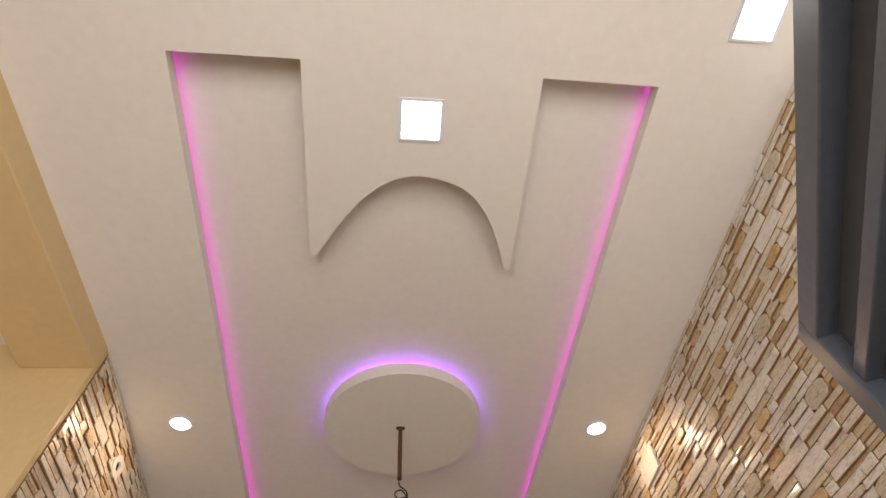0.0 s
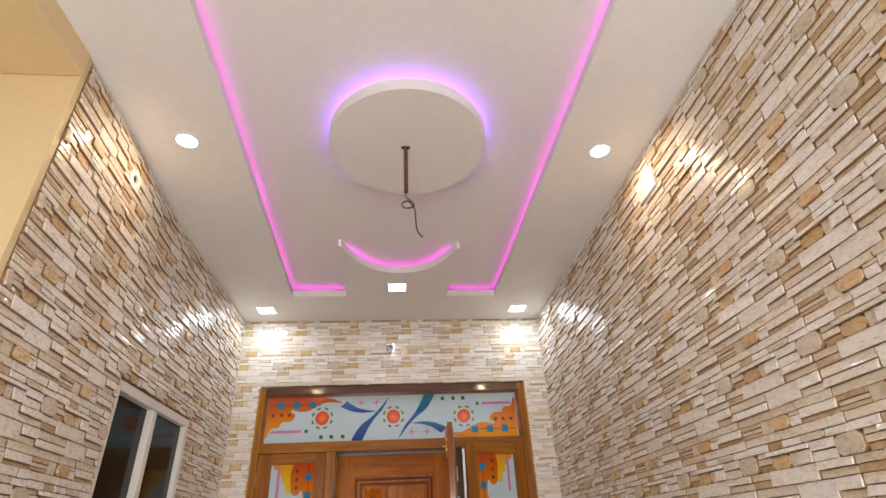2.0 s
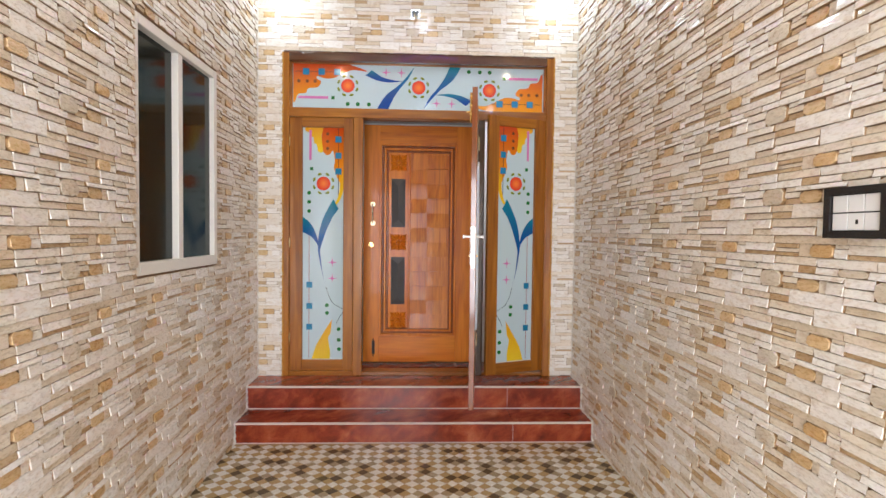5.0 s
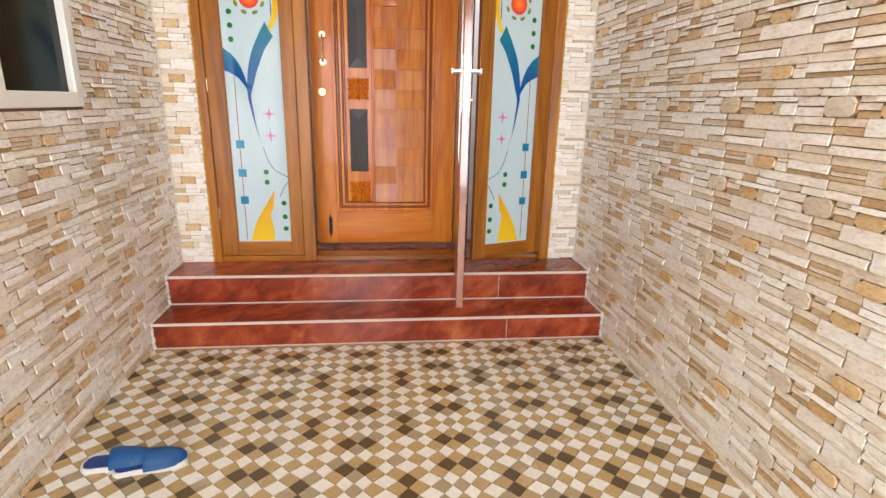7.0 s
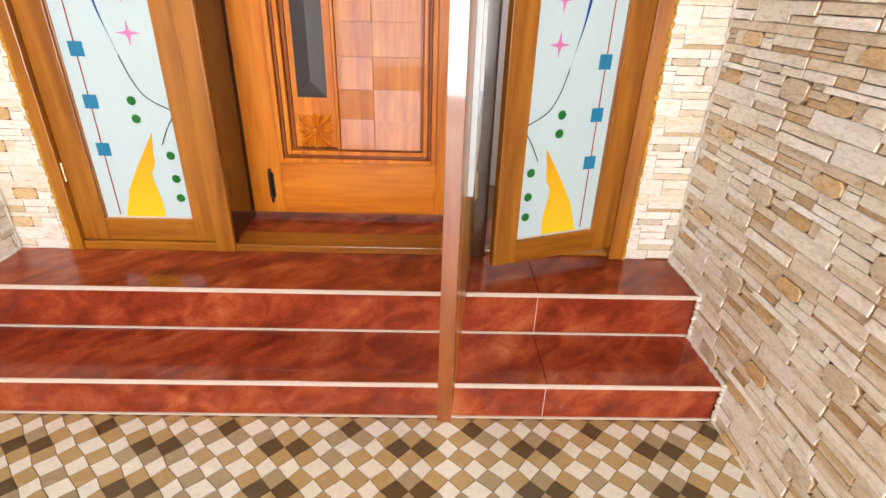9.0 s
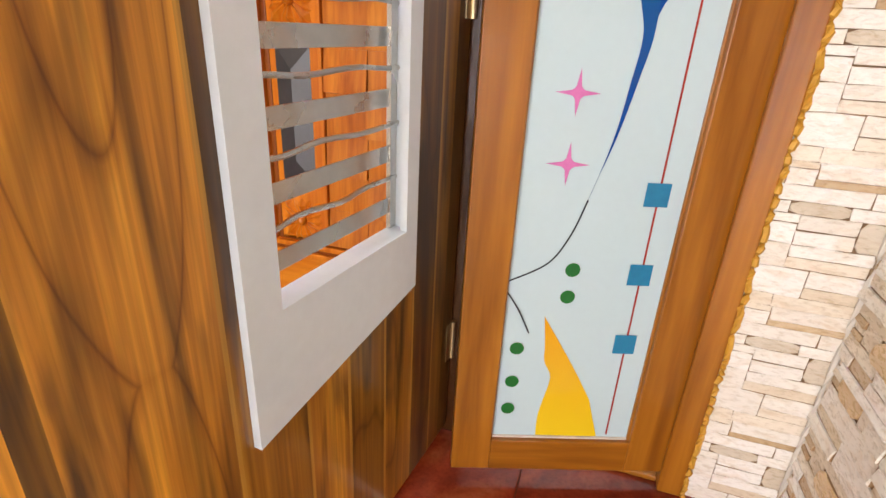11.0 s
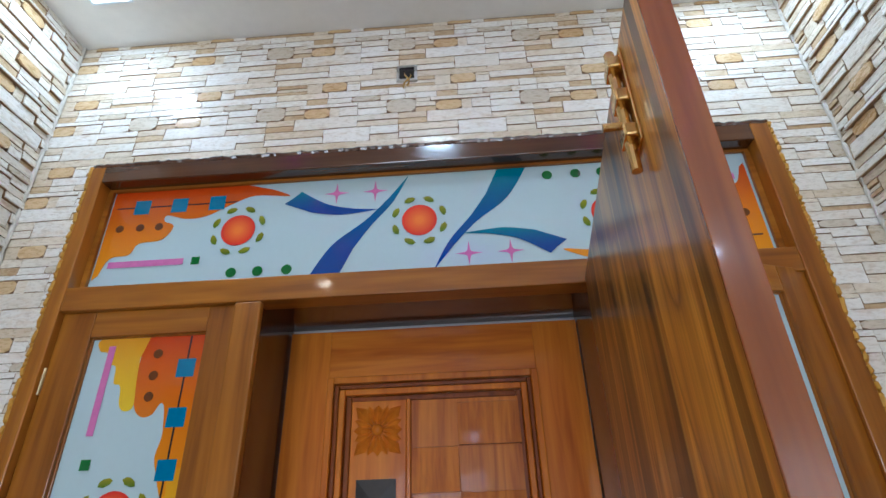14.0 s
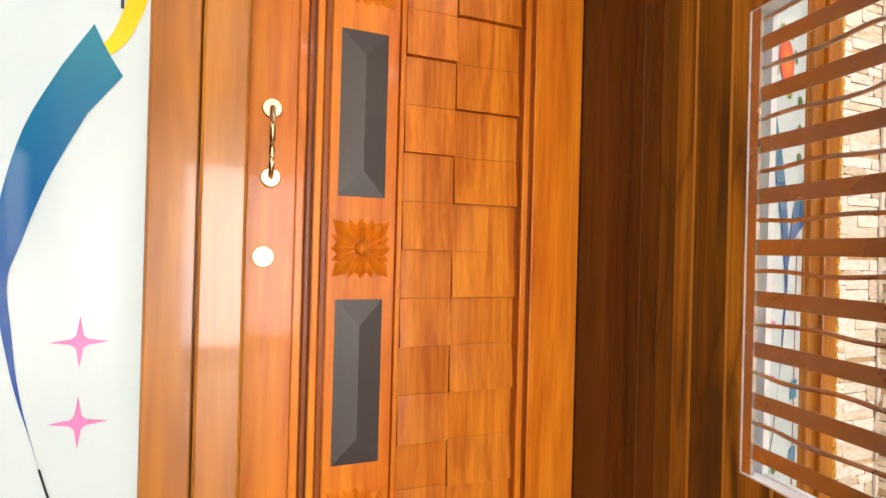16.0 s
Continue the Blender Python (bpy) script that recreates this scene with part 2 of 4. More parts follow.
P_GREEN = surf("paint_green", (0.01, 0.17, 0.03), (0.01, 0.14, 0.03), 0.12, bumps=0)
P_OLIVE = grad_mat("paint_olive", (0.08, 0.17, 0.01), (0.30, 0.28, 0.02))
P_PINK = surf("paint_pink", (0.66, 0.17, 0.44), (0.69, 0.22, 0.49), 0.12, bumps=0)
P_BROWN = surf("paint_brown", (0.13, 0.04, 0.01), (0.15, 0.05, 0.01), 0.12, bumps=0)
P_DARK = surf("paint_line", (0.02, 0.02, 0.03), (0.02, 0.02, 0.03), 0.12, bumps=0)
P_REDL = surf("paint_red_line", (0.38, 0.03, 0.02), (0.38, 0.03, 0.02), 0.12, bumps=0)
M_WHITE = surf("mosaic_white", (0.82, 0.79, 0.71), (0.75, 0.71, 0.62), 0.25, scale=8, bumps=0.05)
M_TAN = surf("mosaic_tan", (0.52, 0.36, 0.17), (0.40, 0.27, 0.12), 0.25, scale=6, bumps=0.05)
M_GREY = surf("mosaic_grey", (0.44, 0.35, 0.21), (0.33, 0.25, 0.15), 0.25, scale=6, bumps=0.05)
M_DARK = surf("mosaic_dark", (0.14, 0.085, 0.035), (0.09, 0.065, 0.04), 0.22, scale=6, bumps=0.05)


# ---- mesh helpers ----
def box(bm, x0, y0, z0, x1, y1, z1, bev=0.0, m=None):
    r = bmesh.ops.create_cube(bm, size=1.0)
    vs = r["verts"]
    for v in vs:
        v.co = Vector(((x0 + x1) / 2 + v.co.x * (x1 - x0), (y0 + y1) / 2 + v.co.y * (y1 - y0), (z0 + z1) / 2 + v.co.z * (z1 - z0)))
        if m:
            v.co = m @ v.co
    if bev:
        es = list({e for v in vs for e in v.link_edges})
        bmesh.ops.bevel(bm, geom=es, offset=bev, segments=2, affect="EDGES", profile=0.5)
    return bm


def boxes(*rows, bev=0.0):
    bm = bmesh.new()
    for r in rows:
        box(bm, *r, bev=bev)
    return bm


def cyl(bm, p, q, r, r2=None, seg=16):
    p, q = Vector(p), Vector(q)
    d = q - p
    m = Matrix.Translation((p + q) / 2) @ d.to_track_quat("Z", "Y").to_matrix().to_4x4()
    bmesh.ops.create_cone(bm, cap_ends=True, segments=seg, radius1=r, radius2=r if r2 is None else r2, depth=d.length, matrix=m)
    return bm


def tube(bm, pts, r, seg=8):
    rings = []
    for i, p in enumerate(pts):
        p = Vector(p)
        d = (Vector(pts[min(i + 1, len(pts) - 1)]) - Vector(pts[max(i - 1, 0)])).normalized()
        q = d.to_track_quat("Z", "Y")
        rings.append([bm.verts.new(p + q @ Vector((r * math.cos(a * 2 * math.pi / seg), r * math.sin(a * 2 * math.pi / seg), 0))) for a in range(seg)])
    for a, b in zip(rings, rings[1:]):
        for i in range(seg):
            bm.faces.new((a[i], a[(i + 1) % seg], b[(i + 1) % seg], b[i]))
    bm.faces.new(rings[0][::-1])
    bm.faces.new(rings[-1])
    return bm


def smooth_line(pts, n=6, closed=False):
    """A rounded line through the points."""
    out, k = [], len(pts)
    for i in range(k if closed else k - 1):
        p = [Vector(pts[j % k] if closed else pts[min(max(j, 0), k - 1)]) for j in (i - 1, i, i + 1, i + 2)]
        for s in range(n):
            t = s / n
            out.append(0.5 * ((2 * p[1]) + (p[2] - p[0]) * t + (2 * p[0] - 5 * p[1] + 4 * p[2] - p[3]) * t * t + (3 * p[1] - p[0] - 3 * p[2] + p[3]) * t ** 3))
    if not closed:
        out.append(Vector(pts[-1]))
    return out


def plate(outlines, d0, d1, to3):
    """A flat plate with holes: outlines in two dimensions, from depth d0 to d1."""
    bm = bmesh.new()
    es = []
    for o in outlines:
        vs = [bm.verts.new((p[0], p[1], 0)) for p in o]
        es += [bm.edges.new((vs[i], vs[(i + 1) % len(vs)])) for i in range(len(vs))]
    bmesh.ops.triangle_fill(bm, use_beauty=True, use_dissolve=False, edges=es)
    geo = bmesh.ops.extrude_face_region(bm, geom=list(bm.faces))
    top = [v for v in geo["geom"] if isinstance(v, bmesh.types.BMVert)]
    tops = set(top)
    for v in bm.verts:
        v.co.z = d1 if v in tops else d0
    for v in bm.verts:
        v.co = Vector(to3(*v.co))
    bmesh.ops.recalc_face_normals(bm, faces=bm.faces)
    return bm


def finish(name, bm, material, smooth=False):
    bmesh.ops.recalc_face_normals(bm, faces=bm.faces)
    me = bpy.data.meshes.new(name)
    bm.to_mesh(me)
    bm.free()
    me.materials.append(material)
    if smooth:
        for p in me.polygons:
            p.use_smooth = True
    return new(name, me)


def part(name, bm, material, parent, label="", smooth=False):
    ob = finish(name, bm, material, smooth)
    ob.parent = parent
    return tagged(ob, label)


def thing(name, loc=(0, 0, 0), rz=0.0, label="", category="", group="", kind=""):
    ob = new(name)
    ob.empty_display_size = 0.1
    ob.matrix_world = pose(*loc, 0, 0, rz)
    return tagged(ob, label, category, group, kind)


def whole(name, bm, material, label="", category="", kind="", smooth=False, group=""):
    return tagged(finish(name, bm, material, smooth), label, category, group, kind)


# ---- plan ----
LW, RW, BW, CZ = -1.29, 1.395, 4.632, 3.668   # left and right wall, back wall, lower ceiling
S1, S2 = 0.165, 0.356                        # tops of the two steps
F1, F2 = 4.065, 4.34                         # their fronts
FRONT = -1.5                                 # wall behind the start of the walk
JAMB = 1.73                                  # side passage opens before this


def lx(y):
    """The left wall runs a little out of square."""
    return -1.205 - 0.085 * (y - JAMB) / 1.17 if y < JAMB + 1.17 else -1.29 - 0.016 * (y - JAMB - 1.17) / (BW - JAMB - 1.17)


def rx(y):
    return 1.430 - 0.038 * min(max(y - 1.9, 0.0), 2.8) / 2.73


def skew(bm):
    for v in bm.verts:
        if v.co.x > -1.5:
            v.co.x = lx(v.co.y)
    return bm


def skew_r(bm):
    for v in bm.verts:
        if v.co.x < RW + 0.1:
            v.co.x = rx(v.co.y)
    return bm


# ---- structure ----
whole("floor", boxes((-4.0, FRONT - 0.2, -0.12, RW + 0.3, 6.6, -0.004)), GROUT, "brown mortar bed under patterned mosaic floor tiles", "floor", "structure")
WIN = (2.745, 1.36, 3.74, 2.62)
wall_l = whole("wall_left", skew(boxes((-1.62, JAMB, 0, -1.26, WIN[0], CZ + 0.3), (-1.62, WIN[2], 0, -1.28, BW + 0.5, CZ + 0.3), (-1.62, WIN[0], 0, -1.27, JAMB + 1.17, WIN[1]), (-1.62, JAMB + 1.17, 0, -1.27, WIN[2], WIN[1]), (-1.62, WIN[0], WIN[3], -1.27, JAMB + 1.17, CZ + 0.3), (-1.62, JAMB + 1.17, WIN[3], -1.27, WIN[2], CZ + 0.3))), GROUT, "wall clad in glazed cream ledgestone tiles", "wall", "structure")
wall_r = whole("wall_right", skew_r(boxes((RW, FRONT, 0, RW + 0.3, 1.9, CZ + 0.3), (RW, 1.9, 0, RW + 0.3, BW + 0.07, CZ + 0.3))), GROUT, "long wall clad in glazed cream ledgestone tiles", "wall", "structure")
FX0, FX1, FZ1 = -1.083, 1.18, 3.062
wall_b = whole("wall_back", boxes((-1.6, BW, 0, FX0, BW + 0.2, CZ + 0.3), (FX1, BW, 0, RW + 0.1, BW + 0.2, CZ + 0.3), (FX0, BW, FZ1, FX1, BW + 0.2, CZ + 0.3)), GROUT, "entrance wall clad in glazed cream ledgestone tiles", "wall", "structure")
whole("wall_front", boxes((-4.0, FRONT - 0.2, 0, -1.17, FRONT, CZ + 0.5), (1.20, FRONT - 0.2, 0, RW + 0.2, FRONT, CZ + 0.5), (-1.17, FRONT - 0.2, 2.6, 1.20, FRONT, CZ + 0.5)), CREAM, "plain cream painted wall with an open gateway", "wall", "structure")
whole("ground", boxes((-300, -300, -0.3, 300, 300, -0.125)), GROUT, "plain ground outside the gateway", "ground", "structure")
whole("wall_side", boxes((-4.0, JAMB - 0.03, 0, -1.202, JAMB - 0.001, CZ + 0.4)), CREAM, "cream painted return wall of the side passage", "wall", "structure")
whole("wall_side_far", boxes((-4.2, FRONT, 0, -4.0, JAMB + 0.1, CZ + 0.5)), CREAM, "plain cream wall of the side passage", "wall", "structure")
whole("side_beam", boxes((-1.50, FRONT, 3.55, -1.195, JAMB - 0.032, CZ + 0.15), bev=0.004), CREAM, "cream painted concrete beam over the side passage", "beam", "structure")
whole("ceiling_side", boxes((-4.0, FRONT, CZ + 0.02, -1.45, JAMB - 0.03, CZ + 0.2)), WHITE, "white painted ceiling of the side passage", "ceiling", "structure")

# lower ceiling with its recess
outer = [(-1.60, FRONT), (RW + 0.15, FRONT), (RW + 0.15, BW + 0.1), (-1.60, BW + 0.1)]
arch_f = smooth_line([(-0.246, 1.155), (-0.155, 1.010), (-0.045, 0.875), (0.05, 0.81), (0.143, 0.787), (0.25, 0.805), (0.351, 0.858), (0.444, 0.99), (0.527, 1.20)], 5)
arch_b = smooth_line([(0.497, 3.30), (0.40, 3.50), (0.27, 3.625), (0.075, 3.675), (-0.10, 3.62), (-0.23, 3.48), (-0.318, 3.27)], 5)
recess = ([(-0.675, 0.392), (-0.256, 0.392), (-0.275, 1.155)] + [tuple(p) for p in arch_f] + [(0.547, 1.20), (0.547, 0.405), (0.953, 0.410), (0.900, 4.11), (0.485, 4.10), (0.515, 3.30)]
          + [tuple(p) for p in arch_b] + [(-0.335, 3.27), (-0.348, 4.095), (-0.79, 4.085)])
whole("ceiling", plate([outer, recess], CZ, CZ + 0.055, lambda x, y, d: (x, y, d)), WHITE, "white gypsum false ceiling with a carved recess", "ceiling", "structure")
whole("ceiling_upper", boxes((-1.6, FRONT, CZ + 0.092, RW + 0.25, BW + 0.15, CZ + 0.25)), WHITE, "white upper ceiling inside the recess", "ceiling", "structure")

# steps
for nm, y0, z0, z1 in (("step_lower", F1, 0.0, S1), ("step_upper", F2, S1, S2)):
    st = thing(nm, (0, 0, 0), 0, "polished dark red granite step with a white joint line", "step", "", "structure")
    part("riser", boxes((lx(y0), y0 + 0.012, z0, rx(y0) - 0.002, y0 + 0.03, z1 - 0.02)), RED, st)
    part("riser_joint", boxes((0.78, y0 + 0.0105, z0 + 0.008, 0.7825, y0 + 0.0125, z1 - 0.02)), LINE, st)
    part("core", boxes((lx(y0), y0 + 0.03, z0, RW - 0.002, 5.05, z1 - 0.022)), GROUT, st)
    y1 = 5.05
    for a, b in ((lx(y0) + 0.002, 0.78), (0.7815, RW - 0.003)):
        part("tread_slab", boxes((a, y0, z1 - 0.02, b, y1, z1), bev=0.003), RED, st)
    part("nosing_strip", boxes((lx(y0) + 0.002, y0 - 0.004, z1 - 0.017, RW - 0.003, y0 + 0.001, z1 - 0.001)), LINE, st, "white joint line along the nosing")
    part("base_joint", boxes((lx(y0) + 0.002, y0 + 0.006, z0 + 0.001, RW - 0.003, y0 + 0.013, z0 + 0.008)), LINE, st)

# ---- painted glass ----
def art_part(name, outline, layer, material, parent, to3, label=""):
    """A shape painted on the glass: a thin film with a visible edge."""
    return part(name, plate([[tuple(p) for p in outline]], layer * 0.0005, layer * 0.0005 + 0.0006, to3), material, parent, label)


def disc2(u, v, r, n=18, ru=None):
    return [(u + (ru or r) * math.cos(a * 2 * math.pi / n), v + r * math.sin(a * 2 * math.pi / n)) for a in range(n)]


def square2(u, v, a, b=None):
    b = a if b is None else b
    return [(u - a / 2, v - b / 2), (u + a / 2, v - b / 2), (u + a / 2, v + b / 2), (u - a / 2, v + b / 2)]


def star2(u, v, r):
    out = []
    for k in range(4):
        a = k * math.pi / 2
        out += [(u + r * math.cos(a), v + r * math.sin(a)), (u + 0.30 * r * math.cos(a + 0.38), v + 0.30 * r * math.sin(a + 0.38)), (u + 0.26 * r * math.cos(a + math.pi / 4), v + 0.26 * r * math.sin(a + math.pi / 4)), (u + 0.30 * r * math.cos(a + math.pi / 2 - 0.38), v + 0.30 * r * math.sin(a + math.pi / 2 - 0.38))]
    return out


def ribbon2(pts, w):
    """A tapering band along a line; w gives its width at each point."""
    ps = [Vector(p) for p in pts]
    a, b = [], []
    for i, p in enumerate(ps):
        d = (ps[min(i + 1, len(ps) - 1)] - ps[max(i - 1, 0)]).normalized()
        n = Vector((-d.y, d.x)) * (w[i] if isinstance(w, (list, tuple)) else w) / 2
        a.append(p + n)
        b.append(p - n)
    return a + b[::-1]


def sun_motif(u, v, r, parent, to3):
    art_part("painted_sun", disc2(u, v, r, 24), 3, P_RED, parent, to3, "painted red sun")
    for k in range(8):
        a = k * math.pi / 4 + 0.4
        c, s = math.cos(a), math.sin(a)
        cu, cv = u + 1.42 * r * c, v + 1.42 * r * s
        shape = [(0.34, 0), (0.22, 0.17), (0, 0.22), (-0.25, 0.14), (-0.36, -0.02), (-0.2, -0.12), (0.1, -0.14)]
        art_part("painted_petal", [(cu + r * (-s * p + c * q), cv + r * (c * p + s * q)) for p, q in shape], 3, P_OLIVE, parent, to3)


def tall_art(parent, to3):
    """The panel beside the door, 0.347 by 1.965; u runs from the outer edge towards the door."""
    orange = smooth_line([(0.346, 1.964), (0.178, 1.964), (0.160, 1.90), (0.163, 1.83), (0.172, 1.765), (0.198, 1.735), (0.228, 1.740), (0.245, 1.768), (0.258, 1.762), (0.266, 1.72), (0.270, 1.68), (0.262, 1.63), (0.276, 1.585), (0.298, 1.53), (0.318, 1.50), (0.346, 1.52)], 4)
    art_part("painted_blob", [(min(max(p[0], 0.002), 0.345), min(p[1], 1.963)) for p in orange], 1, P_ORANGE, parent, to3, "painted orange flame shape")
    yellow = smooth_line([(0.176, 1.964), (0.030, 1.964), (0.030, 1.928), (0.055, 1.920), (0.066, 1.888), (0.090, 1.878), (0.096, 1.832), (0.118, 1.822), (0.128, 1.770), (0.148, 1.752), (0.170, 1.765), (0.163, 1.83), (0.158, 1.90)], 4)
    art_part("painted_blob", [(p[0], min(p[1], 1.963)) for p in yellow], 2, P_YELLOW, parent, to3, "painted yellow drip shape")
    art_part("painted_ribbon", ribbon2(smooth_line([(0.325, 1.60), (0.330, 1.50), (0.322, 1.42), (0.300, 1.355), (0.278, 1.325)], 5), [0.040 - 0.001 * i for i in range(21)]), 2, P_YELLOW, parent, to3)
    art_part("painted_bar", square2(0.066, 1.815, 0.020, 0.25), 3, P_PINK, parent, to3, "painted pink bar")
    art_part("painted_line", square2(0.300, 1.68, 0.005, 0.56), 3, P_DARK, parent, to3)
    for v in (1.866, 1.730, 1.597):
        art_part("painted_square", square2(0.300, v, 0.052), 4, P_TEAL, parent, to3)
    for v in (1.911, 1.848, 1.789):
        art_part("painted_dot", disc2(0.209, v, 0.0135), 4, P_BROWN, parent, to3)
    art_part("painted_square", square2(0.076, 1.617, 0.027), 3, P_GREEN, parent, to3)
    sun_motif(0.176, 1.494, 0.058, parent, to3)
    for v in (1.414, 1.338, 1.260):
        art_part("painted_dot", disc2(0.056, v, 0.016), 3, P_GREEN, parent, to3)
    leaf = smooth_line([(0.260, 1.366), (0.283, 1.318), (0.304, 1.284)], 3) + smooth_line([(0.254, 1.215), (0.202, 1.10), (0.166, 0.99), (0.150, 0.93), (0.157, 0.85), (0.171, 0.74), (0.205, 0.60)], 5) + smooth_line([(0.190, 0.66), (0.164, 0.75), (0.142, 0.86), (0.130, 0.94), (0.136, 1.05), (0.166, 1.18), (0.216, 1.29)], 5)
    art_part("painted_leaf", leaf, 3, P_LEAF, parent, to3, "painted blue leaf fading to teal")
    leaf = [(0.002, 1.212)] + list(smooth_line([(0.045, 1.182), (0.092, 1.12), (0.126, 1.03), (0.146, 0.92)], 5)) + list(smooth_line([(0.122, 0.985), (0.085, 1.035), (0.045, 1.062), (0.002, 1.080)], 5))
    art_part("painted_leaf", leaf, 2, P_LEAF, parent, to3)
    for v in (0.828, 0.692):
        art_part("painted_star", star2(0.252, v, 0.044), 3, P_PINK, parent, to3, "painted pink four-pointed star")
    art_part("painted_line", ribbon2(smooth_line([(0.200, 0.62), (0.225, 0.54), (0.265, 0.475), (0.345, 0.430)], 6), 0.0035), 3, P_DARK, parent, to3)
    art_part("painted_line", ribbon2(smooth_line([(0.345, 0.405), (0.315, 0.36), (0.285, 0.30)], 6), 0.0035), 3, P_DARK, parent, to3)
    art_part("painted_line", square2(0.057, 0.53, 0.004, 1.04), 2, P_REDL, parent, to3)
    for v in (0.636, 0.455, 0.277):
        art_part("painted_square", square2(0.060, v, 0.050), 3, P_TEAL, parent, to3)
    for u, v in ((0.208, 0.462), (0.210, 0.396), (0.308, 0.258), (0.310, 0.165), (0.312, 0.085)):
        art_part("painted_dot", disc2(u, v, 0.0165), 3, P_GREEN, parent, to3)
    flame = (smooth_line([(0.254, 0.345), (0.244, 0.27), (0.240, 0.225), (0.220, 0.18), (0.230, 0.11), (0.237, 0.06), (0.235, 0.003)], 4) + [(0.081, 0.003)]
             + smooth_line([(0.116, 0.115), (0.152, 0.18), (0.194, 0.25), (0.254, 0.345)], 4)[:-1])
    art_part("painted_flame", flame, 2, P_YELLOW, parent, to3, "painted yellow flame")


def wide_art(parent, to3):
    """The panel over the door, 2.12 by 0.372; its second half is the first one turned about."""
    for turn in (0, 1):
        def t3(u, v, d, turn=turn):
            return to3(2.12 - u, 0.372 - v, d) if turn else to3(u, v, d)
        orange = [(0.003, 0.370), (0.47, 0.370)] + smooth_line([(0.56, 0.345), (0.62, 0.315), (0.50, 0.325), (0.42, 0.295), (0.34, 0.255), (0.27, 0.250), (0.205, 0.268), (0.200, 0.245), (0.235, 0.225), (0.205, 0.175), (0.13, 0.165), (0.105, 0.125), (0.045, 0.115), (0.020, 0.055)], 4) + [(0.003, 0.04)]
        art_part("painted_blob", orange, 1, P_ORANGE, parent, t3, "painted orange flame shape")
        art_part("painted_line", square2(0.23, 0.305, 0.42, 0.005), 2, P_DARK, parent, t3)
        for u in (0.110, 0.240, 0.371):
            art_part("painted_square", square2(u, 0.305, 0.054), 3, P_TEAL, parent, t3)
        for u in (0.05, 0.12, 0.185):
            art_part("painted_dot", disc2(u, 0.225, 0.014), 3, P_BROWN, parent, t3)
        art_part("painted_bar", square2(0.17, 0.090, 0.25, 0.022), 3, P_PINK, parent, t3)
        art_part("painted_square", square2(0.335, 0.090, 0.027), 3, P_GREEN, parent, t3)
        for u in (0.459, 0.544, 0.637):
            art_part("painted_dot", disc2(u, 0.040, 0.017), 3, P_GREEN, parent, t3)
        for u in (0.78, 0.91):
            art_part("painted_star", star2(u, 0.312, 0.042), 3, P_PINK, parent, t3)
        art_part("painted_leaf", [(0.66, 0.328), (0.635, 0.305), (0.605, 0.283)] + smooth_line([(0.70, 0.243), (0.80, 0.228), (0.925, 0.24)], 5) + smooth_line([(0.84, 0.248), (0.75, 0.272), (0.66, 0.328)], 5)[:-1], 3, P_LEAF, parent, t3, "painted blue leaf fading to teal")
        art_part("painted_leaf", [(0.705, 0.003), (0.800, 0.003)] + smooth_line([(0.845, 0.10), (0.90, 0.18), (0.97, 0.265), (1.022, 0.366)], 5) + smooth_line([(0.955, 0.28), (0.88, 0.20), (0.775, 0.115), (0.705, 0.003)], 5)[:-1], 2, P_LEAF, parent, t3)
        sun_motif(0.459, 0.193, 0.057, parent, t3)
    sun_motif(1.057, 0.190, 0.057, parent, to3)


# ---- entrance joinery ----
fy0, fy1 = 4.618, 4.70
surround = thing("door_surround", (0, 0, 0), 0, "varnished teak door surround with painted glass lights", "door frame", "", "structure")
part("jamb", boxes((FX0, fy0, S2, -1.037, fy1, FZ1), bev=0.004), TEAK, surround)
part("jamb", boxes((1.122, fy0, S2, FX1, fy1, FZ1), bev=0.004), TEAK, surround)
# the head's shade is put into its colour, darker than the teak jambs
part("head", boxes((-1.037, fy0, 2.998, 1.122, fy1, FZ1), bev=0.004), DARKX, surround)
part("transom_rail", boxes((-1.037, fy0 + 0.002, 2.535, 1.122, fy1, 2.612), bev=0.004), TEAKX, surround)
part("post", boxes((-0.503, fy0 + 0.002, S2, -0.424, 4.648, 2.535), bev=0.006), TEAK, surround)
part("rebate", boxes((-0.503, 4.648, S2, -0.440, fy1, 2.60), (-0.440, 4.648, 2.56, 0.530, fy1, 2.60)), DARKW, surround, "dark brown rebate")
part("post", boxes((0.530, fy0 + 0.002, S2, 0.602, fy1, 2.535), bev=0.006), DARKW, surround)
# added dark strip stands in for the shade in the gap beside the sash
part("gap_backing", boxes((-0.520, 4.682, 0.395, -0.503, fy1, 2.535)), DARKW, surround, "dark backing standing in for shade in the sash gap")
part("sill", boxes((-1.037, fy0 + 0.01, S2, -0.503, fy1, 0.393), bev=0.003), TEAKX, surround)
part("sill", boxes((0.602, fy0 + 0.03, S2, 1.122, fy1, 0.372), bev=0.003), TEAKX, surround)
part("threshold", boxes((-0.424, fy0 + 0.01, S2, 0.530, 4.76, 0.388), bev=0.004), TEAKX, surround)
part("glazing_bead", boxes((-1.037, 4.668, 2.612, 1.122, 4.678, 2.622), (-1.037, 4.668, 2.988, 1.122, 4.678, 2.998), (-1.037, 4.666, 2.622, -1.020, 4.678, 2.988), (1.104, 4.666, 2.622, 1.122, 4.678, 2.988)), TEAKX, surround)
tg = part("transom_glass", boxes((-1.034, 4.681, 2.614, 1.12, 4.689, 2.996)), GLASSW, surround, "frosted white glass with painted flowers")
wide_art(tg, lambda u, v, d: (-1.02 + u, 4.6805 - d, 2.62 + v))

